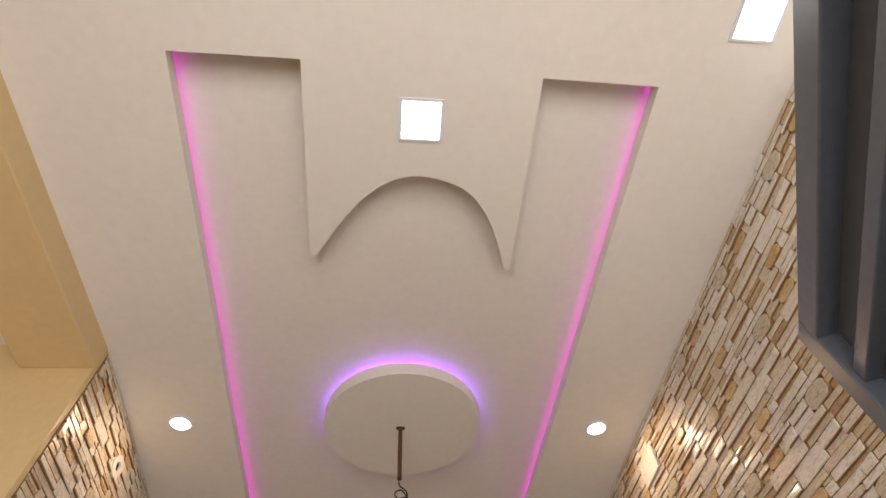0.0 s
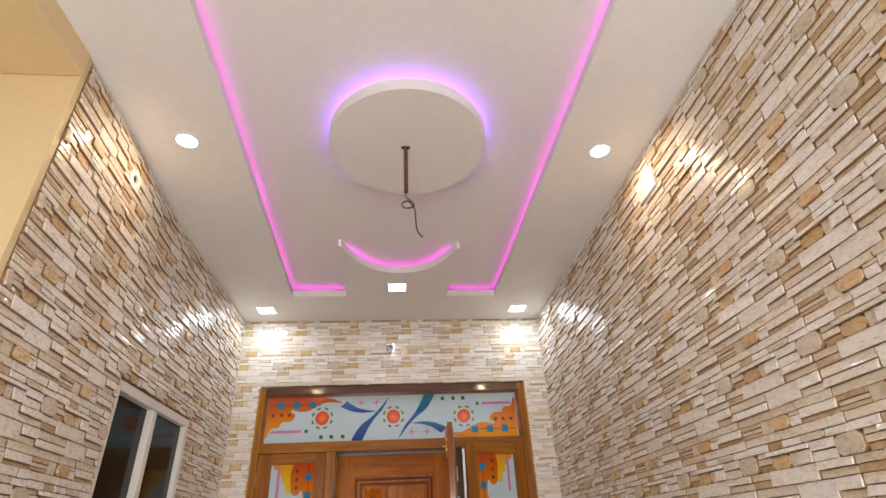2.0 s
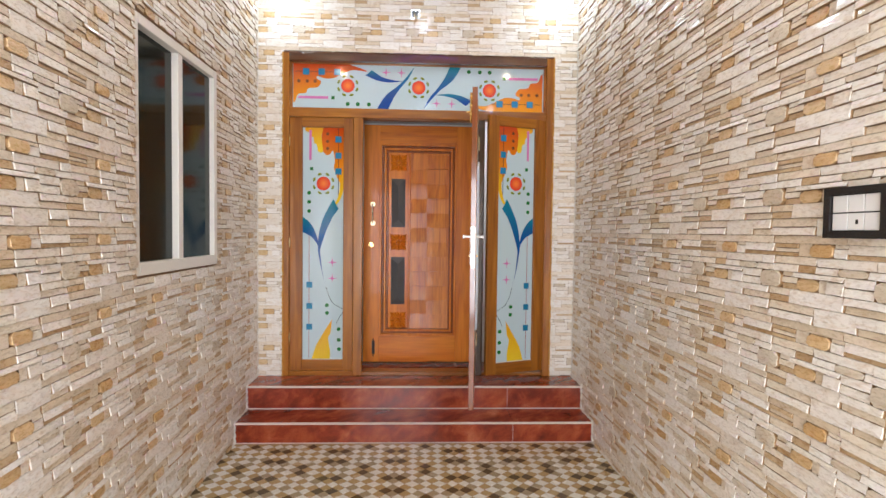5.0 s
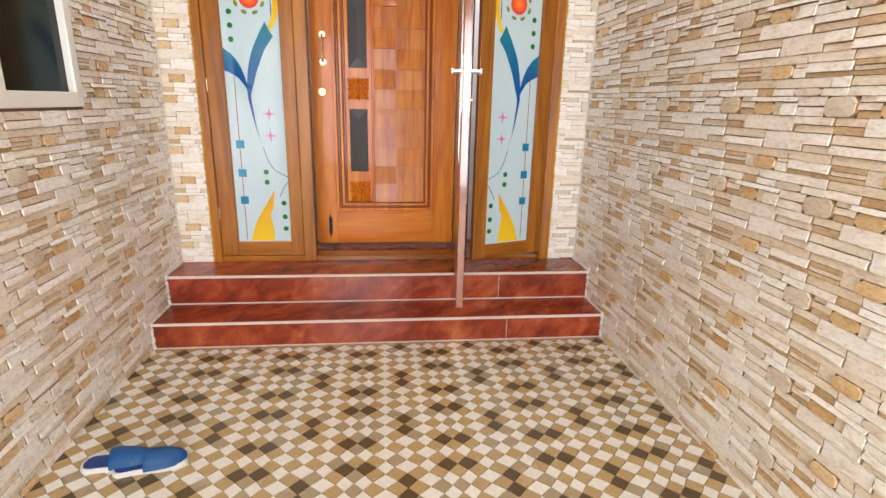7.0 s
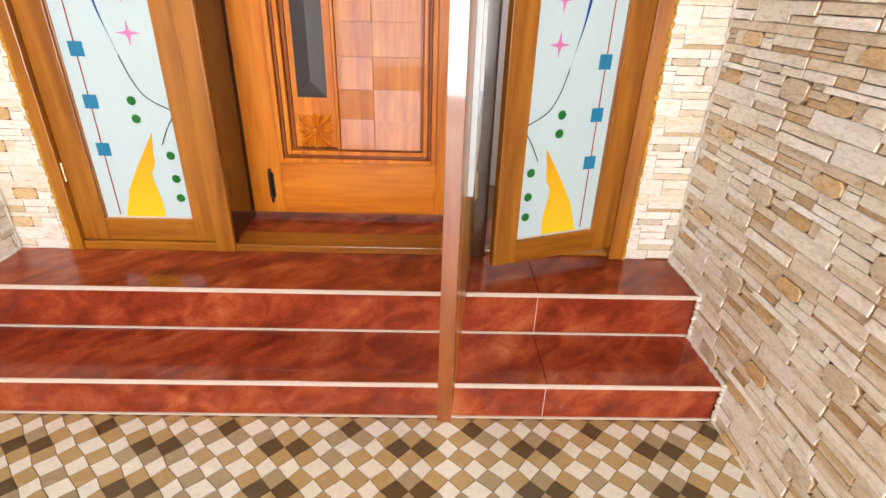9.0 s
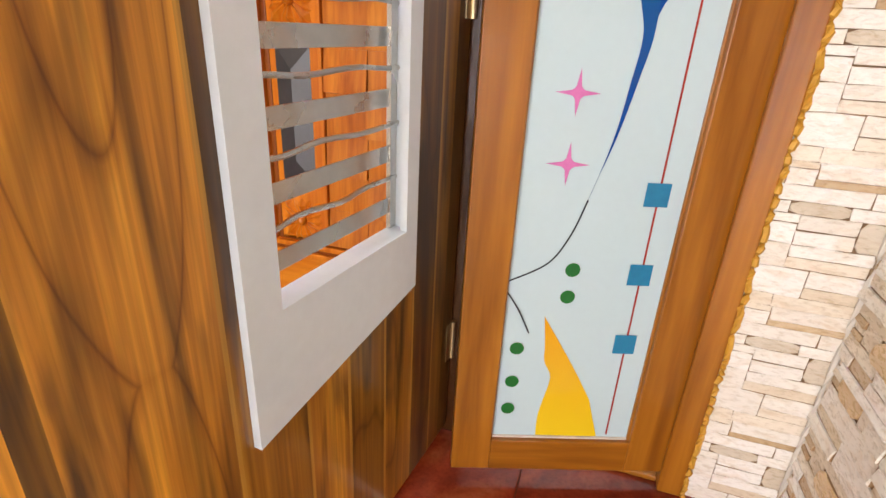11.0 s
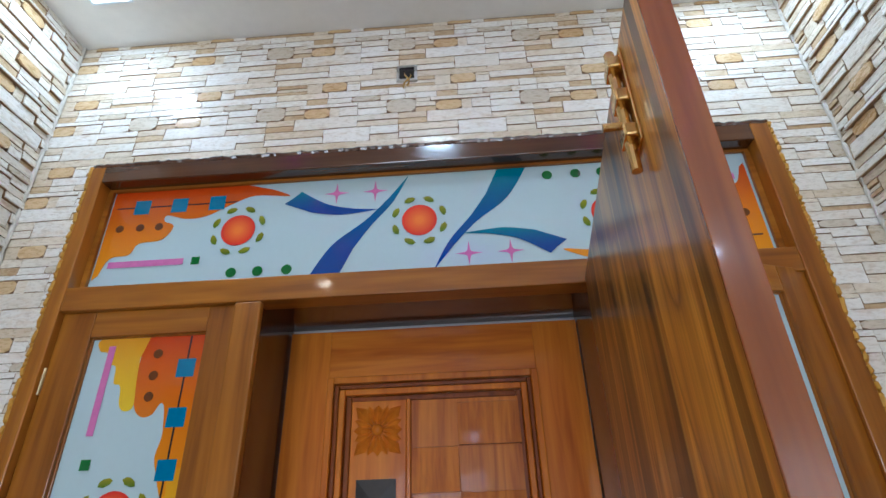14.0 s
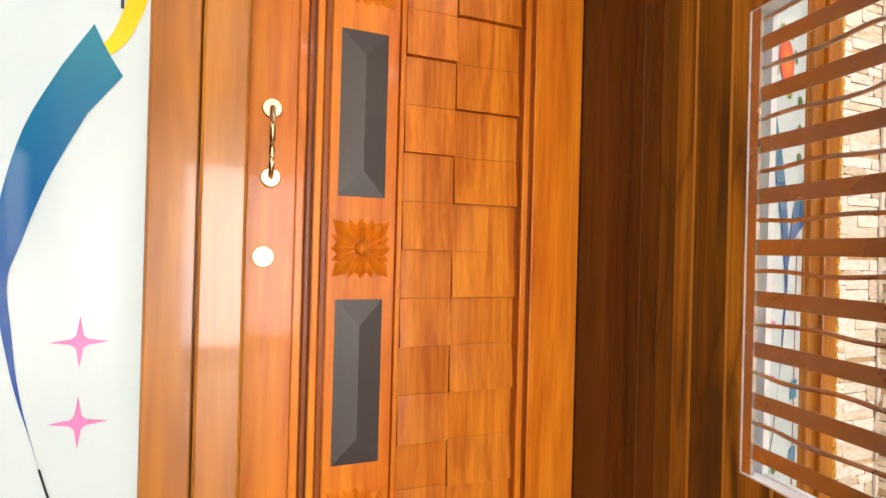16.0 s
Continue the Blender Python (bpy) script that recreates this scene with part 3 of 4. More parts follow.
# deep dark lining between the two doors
part("lining", boxes((-0.52, fy1, S2, -0.462, 5.02, 2.64), (0.548, fy1, S2, 0.60, 5.02, 2.64), (-0.462, fy1, 2.572, 0.548, 5.02, 2.64)), DARKW, surround, "dark brown lining of the deep doorway")


def sash(name, loc, rz, mirror, label):
    """A teak casement with one tall painted pane, hinged at its outer edge; local x runs from the hinge towards the door."""
    s = -1 if mirror else 1
    sh = thing(name, loc, rz, label, "window sash", "tall panes beside the door")

    def bx(x0, y0, z0, x1, y1, z1, bev=0.003):
        a, b = sorted((s * x0, s * x1))
        return boxes((a, y0, z0, b, y1, z1), bev=bev)
    H = 2.14
    part("stile", bx(0.0, -0.018, 0, 0.102, 0.018, H), TEAK, sh)
    part("stile", bx(0.450, -0.018, 0, 0.545 if mirror else 0.529, 0.018, H), TEAK, sh)
    part("rail", bx(0.102, -0.018, 0, 0.450, 0.018, 0.093), TEAKX, sh)
    part("rail", bx(0.102, -0.018, 2.062, 0.450, 0.018, H), TEAKX, sh)
    for r in ((0.098, -0.006, 0.09, 0.106, 0.006, 2.065), (0.446, -0.006, 0.09, 0.454, 0.006, 2.065), (0.106, -0.006, 0.088, 0.446, 0.006, 0.097), (0.106, -0.006, 2.058, 0.446, 0.006, 2.066)):
        part("bead", bx(*r, bev=0.002), LINE if r[5] < 0.1 else TEAK, sh)
    pane = part("pane", bx(0.100, 0.0, 0.092, 0.452, 0.006, 2.064, 0), GLASSW, sh, "frosted white glass with painted leaves and sun")
    tall_art(pane, lambda u, v, d: (s * (0.103 + u), -0.0006 - d, 0.096 + v))
    for z in (0.25, 1.05, 1.9):
        bm = bmesh.new()
        cyl(bm, (s * 0.0, -0.022, z), (s * 0.0, -0.022, z + 0.075), 0.005, seg=10)
        part("hinge", bm, PALEBRASS, sh)
    return sh


sash("window_sash", (-1.036, 4.660, 0.395), 0, False, "closed teak casement with painted frosted glass")
sash("window_sash", (1.121, 4.650, 0.407), 20.0, True, "teak casement standing ajar with painted frosted glass")

# ---- inner door ----
DY = 4.985
inner = thing("inner_door", (0, DY, 0), 0, "closed carved teak door with smoked plaques", "door")
part("stile", boxes((-0.455, 0, 0.385, -0.31, 0.04, 2.552), bev=0.002), DOORW, inner)
part("stile", boxes((0.392, 0, 0.385, 0.545, 0.04, 2.552), bev=0.002), DOORW, inner)
part("rail", boxes((-0.31, 0, 0.385, 0.392, 0.04, 0.632), bev=0.002), DOORX, inner)
part("rail", boxes((-0.31, 0, 2.386, 0.392, 0.04, 2.552), bev=0.002), DOORX, inner)
# the second and fourth mouldings take a darker wood tone
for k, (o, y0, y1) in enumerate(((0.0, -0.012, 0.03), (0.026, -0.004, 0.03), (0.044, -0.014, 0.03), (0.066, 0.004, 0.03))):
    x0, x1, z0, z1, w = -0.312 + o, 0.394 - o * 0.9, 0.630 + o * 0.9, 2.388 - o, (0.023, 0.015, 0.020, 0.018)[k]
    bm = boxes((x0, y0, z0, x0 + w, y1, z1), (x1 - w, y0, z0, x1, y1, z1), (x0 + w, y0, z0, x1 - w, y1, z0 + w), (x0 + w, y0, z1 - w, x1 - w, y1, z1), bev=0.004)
    part("moulding", bm, DOORG if k in (1, 3) else DOORW, inner, "darker groove moulding" if k in (1, 3) else "")
part("back_panel", boxes((-0.24, 0.012, 0.69, 0.335, 0.03, 2.32)), DOORW, inner)
part("plaque_column", boxes((-0.226, 0.004, 0.695, -0.046, 0.02, 2.306), bev=0.002), DOORW, inner)
part("divider", boxes((-0.044, -0.008, 0.695, -0.030, 0.02, 2.306), bev=0.003), DOORW, inner)


def tilted_block(x0, x1, z0, z1):
    """A wedge-shaped facing block, thicker at its foot."""
    bm = bmesh.new()
    box(bm, x0, 0.0, z0, x1, 0.02, z1)
    for v in bm.verts:
        if v.co.y < 0.01:
            v.co.y = -0.009 if v.co.z < (z0 + z1) / 2 else 0.004
    return bm


for x0, x1, z in ((-0.028, 0.122, 2.022), (0.122, 0.322, 2.156)):
    zs = [2.304] + [z - 0.2665 * i for i in range(6)] + [0.697]
    zs = [q for q in zs if q >= 0.697]
    for a, b in zip(zs, zs[1:]):
        if a - b > 0.02:
            m = b + min(0.133, a - b)
            part("facing_block", tilted_block(x0 + 0.001, x1 - 0.001, b + 0.0015, m - 0.0005), DOORB, inner)
            if a - m > 0.01:
                part("facing_block", boxes((x0 + 0.001, 0.004, m + 0.0005, x1 - 0.001, 0.02, a - 0.0015)), DOORB, inner)


def carved_flower(cx, cz, s):
    """A carved square rosette: leaves round a boss."""
    bm = bmesh.new()
    for k in range(16):
        a = k * math.pi / 8
        long = s * (1.36 if k % 4 == 2 else 1.02 if k % 2 == 0 else 1.08)
        w = s * (0.25 if k % 2 == 0 else 0.17)
        d, n = Vector((math.cos(a), 0, math.sin(a))), Vector((-math.sin(a), 0, math.cos(a)))
        c = Vector((cx, 0.004, cz))
        root, tip = bm.verts.new(c + d * s * 0.15), bm.verts.new(c + d * long)
        l, r = bm.verts.new(c + d * long * 0.7 + n * w), bm.verts.new(c + d * long * 0.7 - n * w)
        mid = bm.verts.new(c + d * long * 0.65 + Vector((0, -0.017 if k % 2 == 0 else -0.011, 0)))
        rt = bm.verts.new(c + d * s * 0.2 + Vector((0, -0.008, 0)))
        for f in ((root, l, rt), (l, mid, rt), (l, tip, mid), (tip, r, mid), (r, rt, mid), (r, root, rt)):
            bm.faces.new(f)
    bmesh.ops.create_uvsphere(bm, u_segments=14, v_segments=8, radius=s * 0.24, matrix=Matrix.Translation((cx, -0.004, cz)))
    return bm


for cz in (2.213, 1.489, 0.775):
    part("carved_flower", carved_flower(-0.138, cz, 0.079), DOORW, inner, "carved leaf rosette")
for z0, z1 in ((1.626, 2.067), (0.918, 1.354)):
    bm = bmesh.new()
    x0, x1 = -0.203, -0.077
    c = [bm.verts.new(p) for p in ((x0, 0.003, z0), (x1, 0.003, z0), (x1, 0.003, z1), (x0, 0.003, z1))]
    t = [bm.verts.new(p) for p in (((x0 + x1) / 2, -0.012, z0 + 0.07), ((x0 + x1) / 2, -0.012, z1 - 0.07))]
    for f in ((c[0], c[1], t[0]), (c[1], c[2], t[1], t[0]), (c[2], c[3], t[1]), (c[3], c[0], t[0], t[1])):
        bm.faces.new(f)
    part("plaque", bm, PLAQUE, inner, "smoked grey bevelled plaque")
bm = bmesh.new()
tube(bm, smooth_line([(-0.371, -0.005, 1.66), (-0.371, -0.042, 1.675), (-0.371, -0.045, 1.745), (-0.371, -0.042, 1.817), (-0.371, -0.005, 1.832)], 6), 0.0065, 10)
handle = part("pull_handle", bm, PALEBRASS, inner, "polished brass pull handle", True)
for z in (1.66, 1.832):
    bm = bmesh.new()
    cyl(bm, (-0.371, 0.001, z), (-0.371, -0.007, z), 0.026, 0.022, 24)
    part("rosette", bm, PALEBRASS, handle)
bm = bmesh.new()
cyl(bm, (-0.384, 0.001, 1.463), (-0.384, -0.010, 1.463), 0.027, 0.024, 24)
cyl(bm, (-0.384, -0.010, 1.463), (-0.384, -0.020, 1.463), 0.015, 0.013, 20)
lock = part("lock_cylinder", bm, BRASS, inner, "round brass lock")
part("keyhole", boxes((-0.386, -0.0212, 1.458, -0.382, -0.0196, 1.468)), BLACKP, lock)
bm = boxes((-0.372, -0.004, 0.46, -0.346, 0.002, 0.58), bev=0.001)
cyl(bm, (-0.359, -0.012, 0.44), (-0.359, -0.012, 0.60), 0.006, seg=10)
part("floor_bolt", bm, BLACKP, inner, "dark tower bolt")

# ---- outer door leaf ----
A = math.degrees(math.atan2(0.119, 1))
leaf = thing("outer_door", (0.514, 4.616, 0), -90 - A, "open wood-grain laminate door with a barred opening", "door")
# local x runs from the hinge to the free edge, local y from the inner to the outer face


def laminate():
    """Bold streaked laminate: upright boards of several tones with pale joints."""
    m, nt, bs = node_mat("streaked_laminate")
    tc = nt.nodes.new("ShaderNodeTexCoord")
    sx = nt.nodes.new("ShaderNodeSeparateXYZ")
    nt.links.new(tc.outputs["Object"], sx.inputs[0])
    def calc(op, a, b):
        n = nt.nodes.new("ShaderNodeMath")
        n.operation = op
        for sock, val in ((n.inputs[0], a), (n.inputs[1], b)):
            if isinstance(val, (int, float)):
                sock.default_value = val
            else:
                nt.links.new(val, sock)
        return n.outputs[0]

    def place(cx, shift, cz):
        """Coordinates stretched along the boards, each board with a cut of its own."""
        cmb = nt.nodes.new("ShaderNodeCombineXYZ")
        nt.links.new(calc("MULTIPLY", sx.outputs[0], cx), cmb.inputs[0])
        nt.links.new(calc("MULTIPLY", board, shift), cmb.inputs[1])
        nt.links.new(calc("MULTIPLY", sx.outputs[2], cz), cmb.inputs[2])
        return cmb.outputs[0]

    boards = [0.0, 0.055, 0.115, 0.215, 0.33, 0.45, 0.56, 0.70, 0.895, 0.925]
    tones = [0.24, 0.55, 0.32, 0.70, 0.42, 0.90, 0.60, 1.12, 0.40, 1.35]
    board = ramp(nt, sx.outputs[0], [(b, (k * 0.137 % 1.0,) * 3) for k, b in enumerate(boards)], "CONSTANT")
    tone = ramp(nt, sx.outputs[0], [(b, (k, k * 0.97, k * 0.94)) for b, k in zip(boards, tones)], "CONSTANT")
    # growth rings cut lengthwise: tall pointed arches that run out into straight grain
    sway = noise_tex(nt, place(4.2, 40.0, 0.75), 1.3, 2, 0.2, 0.4)
    arch = calc("PINGPONG", calc("MULTIPLY", calc("ADD", calc("MULTIPLY", sx.outputs[0], 1.6), calc("MULTIPLY", sway, 3.2)), 3.0), 1.0)
    rings = ramp(nt, arch, [(0.0, (0.48, 0.41, 0.35)), (0.10, (0.78, 0.73, 0.68)), (0.35, (0.96, 0.95, 0.93)), (1.0, (1.1, 1.1, 1.1))])
    # one broad board shows long oval knots
    across = calc("MULTIPLY", calc("ADD", sx.outputs[0], -0.80), 10.0)
    along = calc("MULTIPLY", calc("PINGPONG", calc("ADD", sx.outputs[2], 0.18), 0.42), 2.1)
    oval = calc("ADD", calc("SQRT", calc("ADD", calc("MULTIPLY", across, across), calc("MULTIPLY", along, along)), 0.0), calc("MULTIPLY", sway, 0.7))
    knots = ramp(nt, calc("PINGPONG", calc("MULTIPLY", oval, 3.4), 1.0), [(0.0, (0.45, 0.36, 0.28)), (0.07, (0.78, 0.72, 0.65)), (0.25, (0.98, 0.97, 0.95)), (1.0, (1.1, 1.1, 1.1))])
    broad_board = ramp(nt, sx.outputs[0], [(0.0, (0, 0, 0)), (0.70, (1, 1, 1)), (0.895, (0, 0, 0))], "CONSTANT")
    rings = mixc(nt, broad_board, rings, knots)
    streak = noise_tex(nt, place(26, 13.0, 0.55), 1.6, 4, 0.3)
    fine = noise_tex(nt, coords(nt, (90, 1, 1.6)), 2.0, 5, 0.2)
    smoke = noise_tex(nt, place(8.5, 31.0, 1.15), 1.5, 3, 0.5)
    c = ramp(nt, streak, [(0.25, (0.30, 0.11, 0.015)), (0.48, (0.60, 0.26, 0.032)), (0.72, (0.88, 0.45, 0.056))])
    c = mixc(nt, 1.0, mixc(nt, 1.0, c, rings, "MULTIPLY"), tone, "MULTIPLY")
    c = mixc(nt, ramp(nt, smoke, [(0.52, (0, 0, 0)), (0.66, (0.88, 0.88, 0.88))]), c, (0.050, 0.024, 0.011))
    step = ramp(nt, sx.outputs[0], [(0.0, (0, 0, 0))] + [q for b in boards[2:8] for q in ((b - 0.004, (0.85, 0.85, 0.85)), (b + 0.004, (0, 0, 0)))], "CONSTANT")
    c = mixc(nt, step, c, (0.60, 0.32, 0.055))
    c = mixc(nt, 1.0, c, ramp(nt, fine, [(0.3, (0.72, 0.69, 0.65)), (0.65, (1, 1, 1))]), "MULTIPLY")
    nt.links.new(c, bs.inputs["Base Color"])
    bs.inputs["Roughness"].default_value = 0.3
    bs.inputs["Coat Weight"].default_value, bs.inputs["Coat Roughness"].default_value = 0.3, 0.15
    bump(nt, bs, fine, 0.1, 0.001)
    return m


LAM = laminate()
LL, TH, LZ0, LZ1 = 0.955, 0.033, 0.392, 2.548
HX0, HX1, HZ0, HZ1 = 0.258, 0.622, 1.072, 1.972     # the barred opening
frame2 = [(0.003, LZ0), (LL - 0.004, LZ0), (LL - 0.004, LZ1), (0.003, LZ1)]
hole2 = [(HX0, HZ0), (HX1, HZ0), (HX1, HZ1), (HX0, HZ1)]
part("board", plate([frame2, hole2], 0.0, TH, lambda u, v, d: (u, d, v)), LAM, leaf, "streaked brown wood-grain laminate board")
part("edge_band", boxes((LL - 0.004, -0.001, LZ0, LL, TH + 0.001, LZ1), bev=0.001), EDGE, leaf, "reddish varnished edge")
part("edge_band", boxes((0.0, 0.0, LZ0, 0.003, TH, LZ1)), DARKW, leaf)
q = [(0.238, 0.945), (0.678, 0.885), (0.678, 2.060), (0.238, 2.152)]
q2 = [(HX0 + 0.022, HZ0 + 0.004), (HX1 - 0.006, HZ0 + 0.004), (HX1 - 0.006, HZ1 - 0.003), (HX0 + 0.022, HZ1 - 0.003)]
part("casing", plate([q, q2], TH + 0.0005, TH + 0.014, lambda u, v, d: (u, d, v)), WHITEP, leaf, "white board casing round the opening")
part("reveal", boxes((HX0, 0.002, HZ0, HX0 + 0.003, TH, HZ1), (HX1 - 0.003, 0.002, HZ0, HX1, TH, HZ1), (HX0, 0.002, HZ0, HX1, TH, HZ0 + 0.003), (HX0, 0.002, HZ1 - 0.003, HX1, TH, HZ1)), WHITEP, leaf)
part("channel", boxes((HX0 + 0.004, 0.003, HZ0 + 0.004, HX0 + 0.024, 0.012, HZ1 - 0.004)), STEEL, leaf, "slotted metal channel")
nb = 9
for i in range(nb):
    z = HZ0 + 0.035 + i * (HZ1 - HZ0 - 0.06) / (nb - 0.35)
    part("wide_bar", boxes((HX0 + 0.003, 0.006, z, HX1 - 0.003, 0.009, z + 0.030), bev=0.0008), STEEL, leaf, "flat patterned metal bar")
    bm = bmesh.new()
    pts = [(HX0 + 0.003 + (HX1 - HX0 - 0.006) * k / 12, 0.010 + 0.003 * math.sin(k * 1.3 + i), z + 0.066 + 0.003 * math.sin(k * 0.9 + i * 2)) for k in range(13)]
    if z + 0.07 < HZ1:
        part("thin_bar", tube(bm, pts, 0.0045, 6), STEEL, leaf, "thin uneven metal rod")
for z in (0.62, 1.45, 2.28):
    bm = bmesh.new()
    cyl(bm, (0.0, TH + 0.004, z), (0.0, TH + 0.004, z + 0.11), 0.0065, seg=12)
    box(bm, 0.0, TH - 0.001, z, 0.03, TH + 0.002, z + 0.11)
    part("hinge", bm, PALEBRASS, leaf, "brass butt hinge")
# lever handle and lock plate near the free edge
for side in (0, 1):
    y0 = -0.006 if side == 0 else TH + 0.0005
    yo = -0.05 if side == 0 else TH + 0.05
    pl = part("lock_plate", boxes((0.872, y0, 1.37, 0.910, y0 + 0.0055, 1.63), bev=0.002), SATIN, leaf, "satin steel lock plate")
    bm = bmesh.new()
    cyl(bm, (0.891, y0 + 0.003, 1.559), (0.891, yo, 1.559), 0.009, seg=14)
    a, b = sorted((yo - 0.006, yo + 0.006))
    box(bm, 0.776, a, 1.546, 0.902, b, 1.572, bev=0.004)
    part("lever", bm, SATIN, pl, "satin steel lever handle", False)
    bm = bmesh.new()
    cyl(bm, (0.891, y0 - 0.001 if side == 0 else y0 + 0.004, 1.43), (0.891, y0 - 0.008 if side == 0 else y0 + 0.012, 1.43), 0.009, seg=14)
    part("key_cylinder", bm, BRASS, pl)
part("strike", boxes((LL, 0.006, 1.35, LL + 0.002, TH - 0.006, 1.63)), STEEL, leaf, "metal lock face in the edge")
# tower bolt high on the inner face
bm = boxes((0.80, -0.004, 2.375, 0.845, 0.0, 2.535), bev=0.001)
cyl(bm, (0.822, -0.012, 2.34), (0.822, -0.012, 2.545), 0.0075, seg=12)
for z in (2.385, 2.445, 2.505):
    box(bm, 0.803, -0.021, z, 0.841, -0.003, z + 0.02, bev=0.003)
cyl(bm, (0.822, -0.012, 2.415), (0.822, -0.042, 2.415), 0.006, seg=10)
part("tower_bolt", bm, BRASS, leaf, "brass tower bolt")

# ---- room behind ----
whole("wall_inside", boxes((-1.6, 6.5, 0, 1.6, 6.6, 3.9), (-1.7, BW + 0.2, 0, -1.6, 6.6, 3.9), (1.55, BW + 0.2, 0, 1.65, 6.6, 3.9)), WHITE, "plain wall of the room behind the entrance", "wall", "structure")
whole("ceiling_inside", boxes((-1.7, BW + 0.2, 3.2, 1.65, 6.6, 3.3)), WHITE, "plain ceiling of the room behind the entrance", "ceiling", "structure")
area_lamp(0.85, 5.6, 3.15, 0.3, 14.0, (0.90, 0.95, 1.0))
whole("wall_inside_door", boxes((-1.6, 5.0, 0, -0.50, 5.06, 3.2), (-0.50, 5.03, 2.556, 0.56, 5.06, 3.2), (0.56, 5.0, 0, 0.602, 5.06, 3.2)), WHITE, "plain partition round the inner door", "wall", "structure")

# rough orange-brown filler round the frame, and pale sealant in the corners
def wavy(p, q, n, amp, seed):
    rnd = random.Random(seed)
    p, q = Vector(p), Vector(q)
    return [tuple(p.lerp(q, i / n) + Vector((rnd.uniform(-amp, amp), rnd.uniform(-amp, amp) * 0.4, rnd.uniform(-amp, amp)))) for i in range(n + 1)]


CAULK = surf("ochre_filler", (0.68, 0.36, 0.04), (0.52, 0.24, 0.025), 0.6, scale=12, fine=90, bumps=0.5)
SEAL = surf("pale_sealant", (0.74, 0.70, 0.63), (0.68, 0.63, 0.55), 0.6, scale=10)
for k, (p, q) in enumerate((((FX1 + 0.004, BW - 0.010, S2), (FX1 + 0.004, BW - 0.010, FZ1)), ((FX0 - 0.004, BW - 0.010, S2), (FX0 - 0.004, BW - 0.010, FZ1)), ((FX0, BW - 0.010, FZ1 + 0.004), (FX1, BW - 0.010, FZ1 + 0.004)))):
    part("filler", tube(bmesh.new(), wavy(p, q, 190, 0.0032, k), 0.0078, 6), CAULK if k < 2 else DARKW, surround, "rough ochre filler along the frame")
whole("trim", tube(bmesh.new(), wavy((RW - 0.010, BW - 0.010, S2), (RW - 0.010, BW - 0.010, CZ), 60, 0.0012, 8), 0.0075, 6), SEAL, "pale sealant line in the wall corner", "sealant", "structure")
whole("trim", tube(bmesh.new(), wavy((lx(BW) + 0.010, BW - 0.010, S2), (lx(BW) + 0.010, BW - 0.010, CZ), 60, 0.0012, 9), 0.0075, 6), SEAL, "pale sealant line in the wall corner", "sealant", "structure")
whole("trim", tube(bmesh.new(), wavy((rx(1.9) - 0.006, 1.9, 0.003), (rx(F1) - 0.006, F1, 0.003), 60, 0.0012, 10), 0.008, 6), SEAL, "pale mortar line along the foot of the wall", "sealant", "structure")

# rough white mortar where the step ends meet the walls
for side, inset in ((rx, -0.014), (lx, 0.014)):
    corners = [(F1 - 0.004, 0.004), (F1 - 0.004, S1 + 0.004), (F2 - 0.004, S1 + 0.004), (F2 - 0.004, S2 + 0.004), (4.61, S2 + 0.004)]
    line = []
    for k, (p, q) in enumerate(zip(corners, corners[1:])):
        line += wavy((side(p[0]) + inset, *p), (side(q[0]) + inset, *q), 16, 0.003, 20 + k)
    whole("trim", tube(bmesh.new(), line, 0.009, 6), SEAL, "rough white mortar where the steps meet the wall", "mortar", "structure")

# ---- side window ----
wx = -1.283
win = thing("window_1", (wx, 0, 0), 0, "white sliding window with dark glass panes", "window", "", "structure")
y0, z0, y1, z1 = WIN
part("window_frame", boxes((-0.10, y0, z0, 0.0, y0 + 0.05, z1), (-0.10, y1 - 0.05, z0, 0.0, y1, z1), (-0.10, y0 + 0.05, z0, 0.002, y1 - 0.05, z0 + 0.062), (-0.10, y0 + 0.05, z1 - 0.05, 0.0, y1 - 0.05, z1), bev=0.004), UPVC, win)
part("mullion", boxes((-0.06, (y0 + y1) / 2 - 0.028, z0 + 0.055, -0.008, (y0 + y1) / 2 + 0.028, z1 - 0.05), bev=0.004), UPVC, win)
part("pane", boxes((-0.05, y0 + 0.05, z0 + 0.055, -0.045, (y0 + y1) / 2, z1 - 0.05)), DARKGLASS, win)
part("pane", boxes((-0.035, (y0 + y1) / 2, z0 + 0.055, -0.030, y1 - 0.05, z1 - 0.05)), DARKGLASS, win)
# added sheet whose black stands in for the unlit space inside
whole("window_backing", boxes((-1.66, y0 - 0.1, z0 - 0.1, -1.63, y1 + 0.1, z1 + 0.1)), BLACKP, "black sheet standing in for the dark space behind the window", "wall", "structure")

# ---- lamps and ceiling fittings ----
def panel_light(x, y, s=0.135):
    t = thing("panel_light", (x, y, CZ), 0, "lit square white LED panel in the ceiling", "ceiling light", "square panel lights")
    part("frame", plate([square2(0, 0, s + 0.018), square2(0, 0, s)], -0.006, 0.0, lambda u, v, d: (u, v, d)), WHITEP, t)
    part("diffuser", boxes((-s / 2, -s / 2, -0.004, s / 2, s / 2, -0.001)), PANEL_ON, t, "glowing white diffuser")
    area_lamp(x, y, CZ - 0.012, s, PANEL_W, (0.70, 0.87, 1.0))


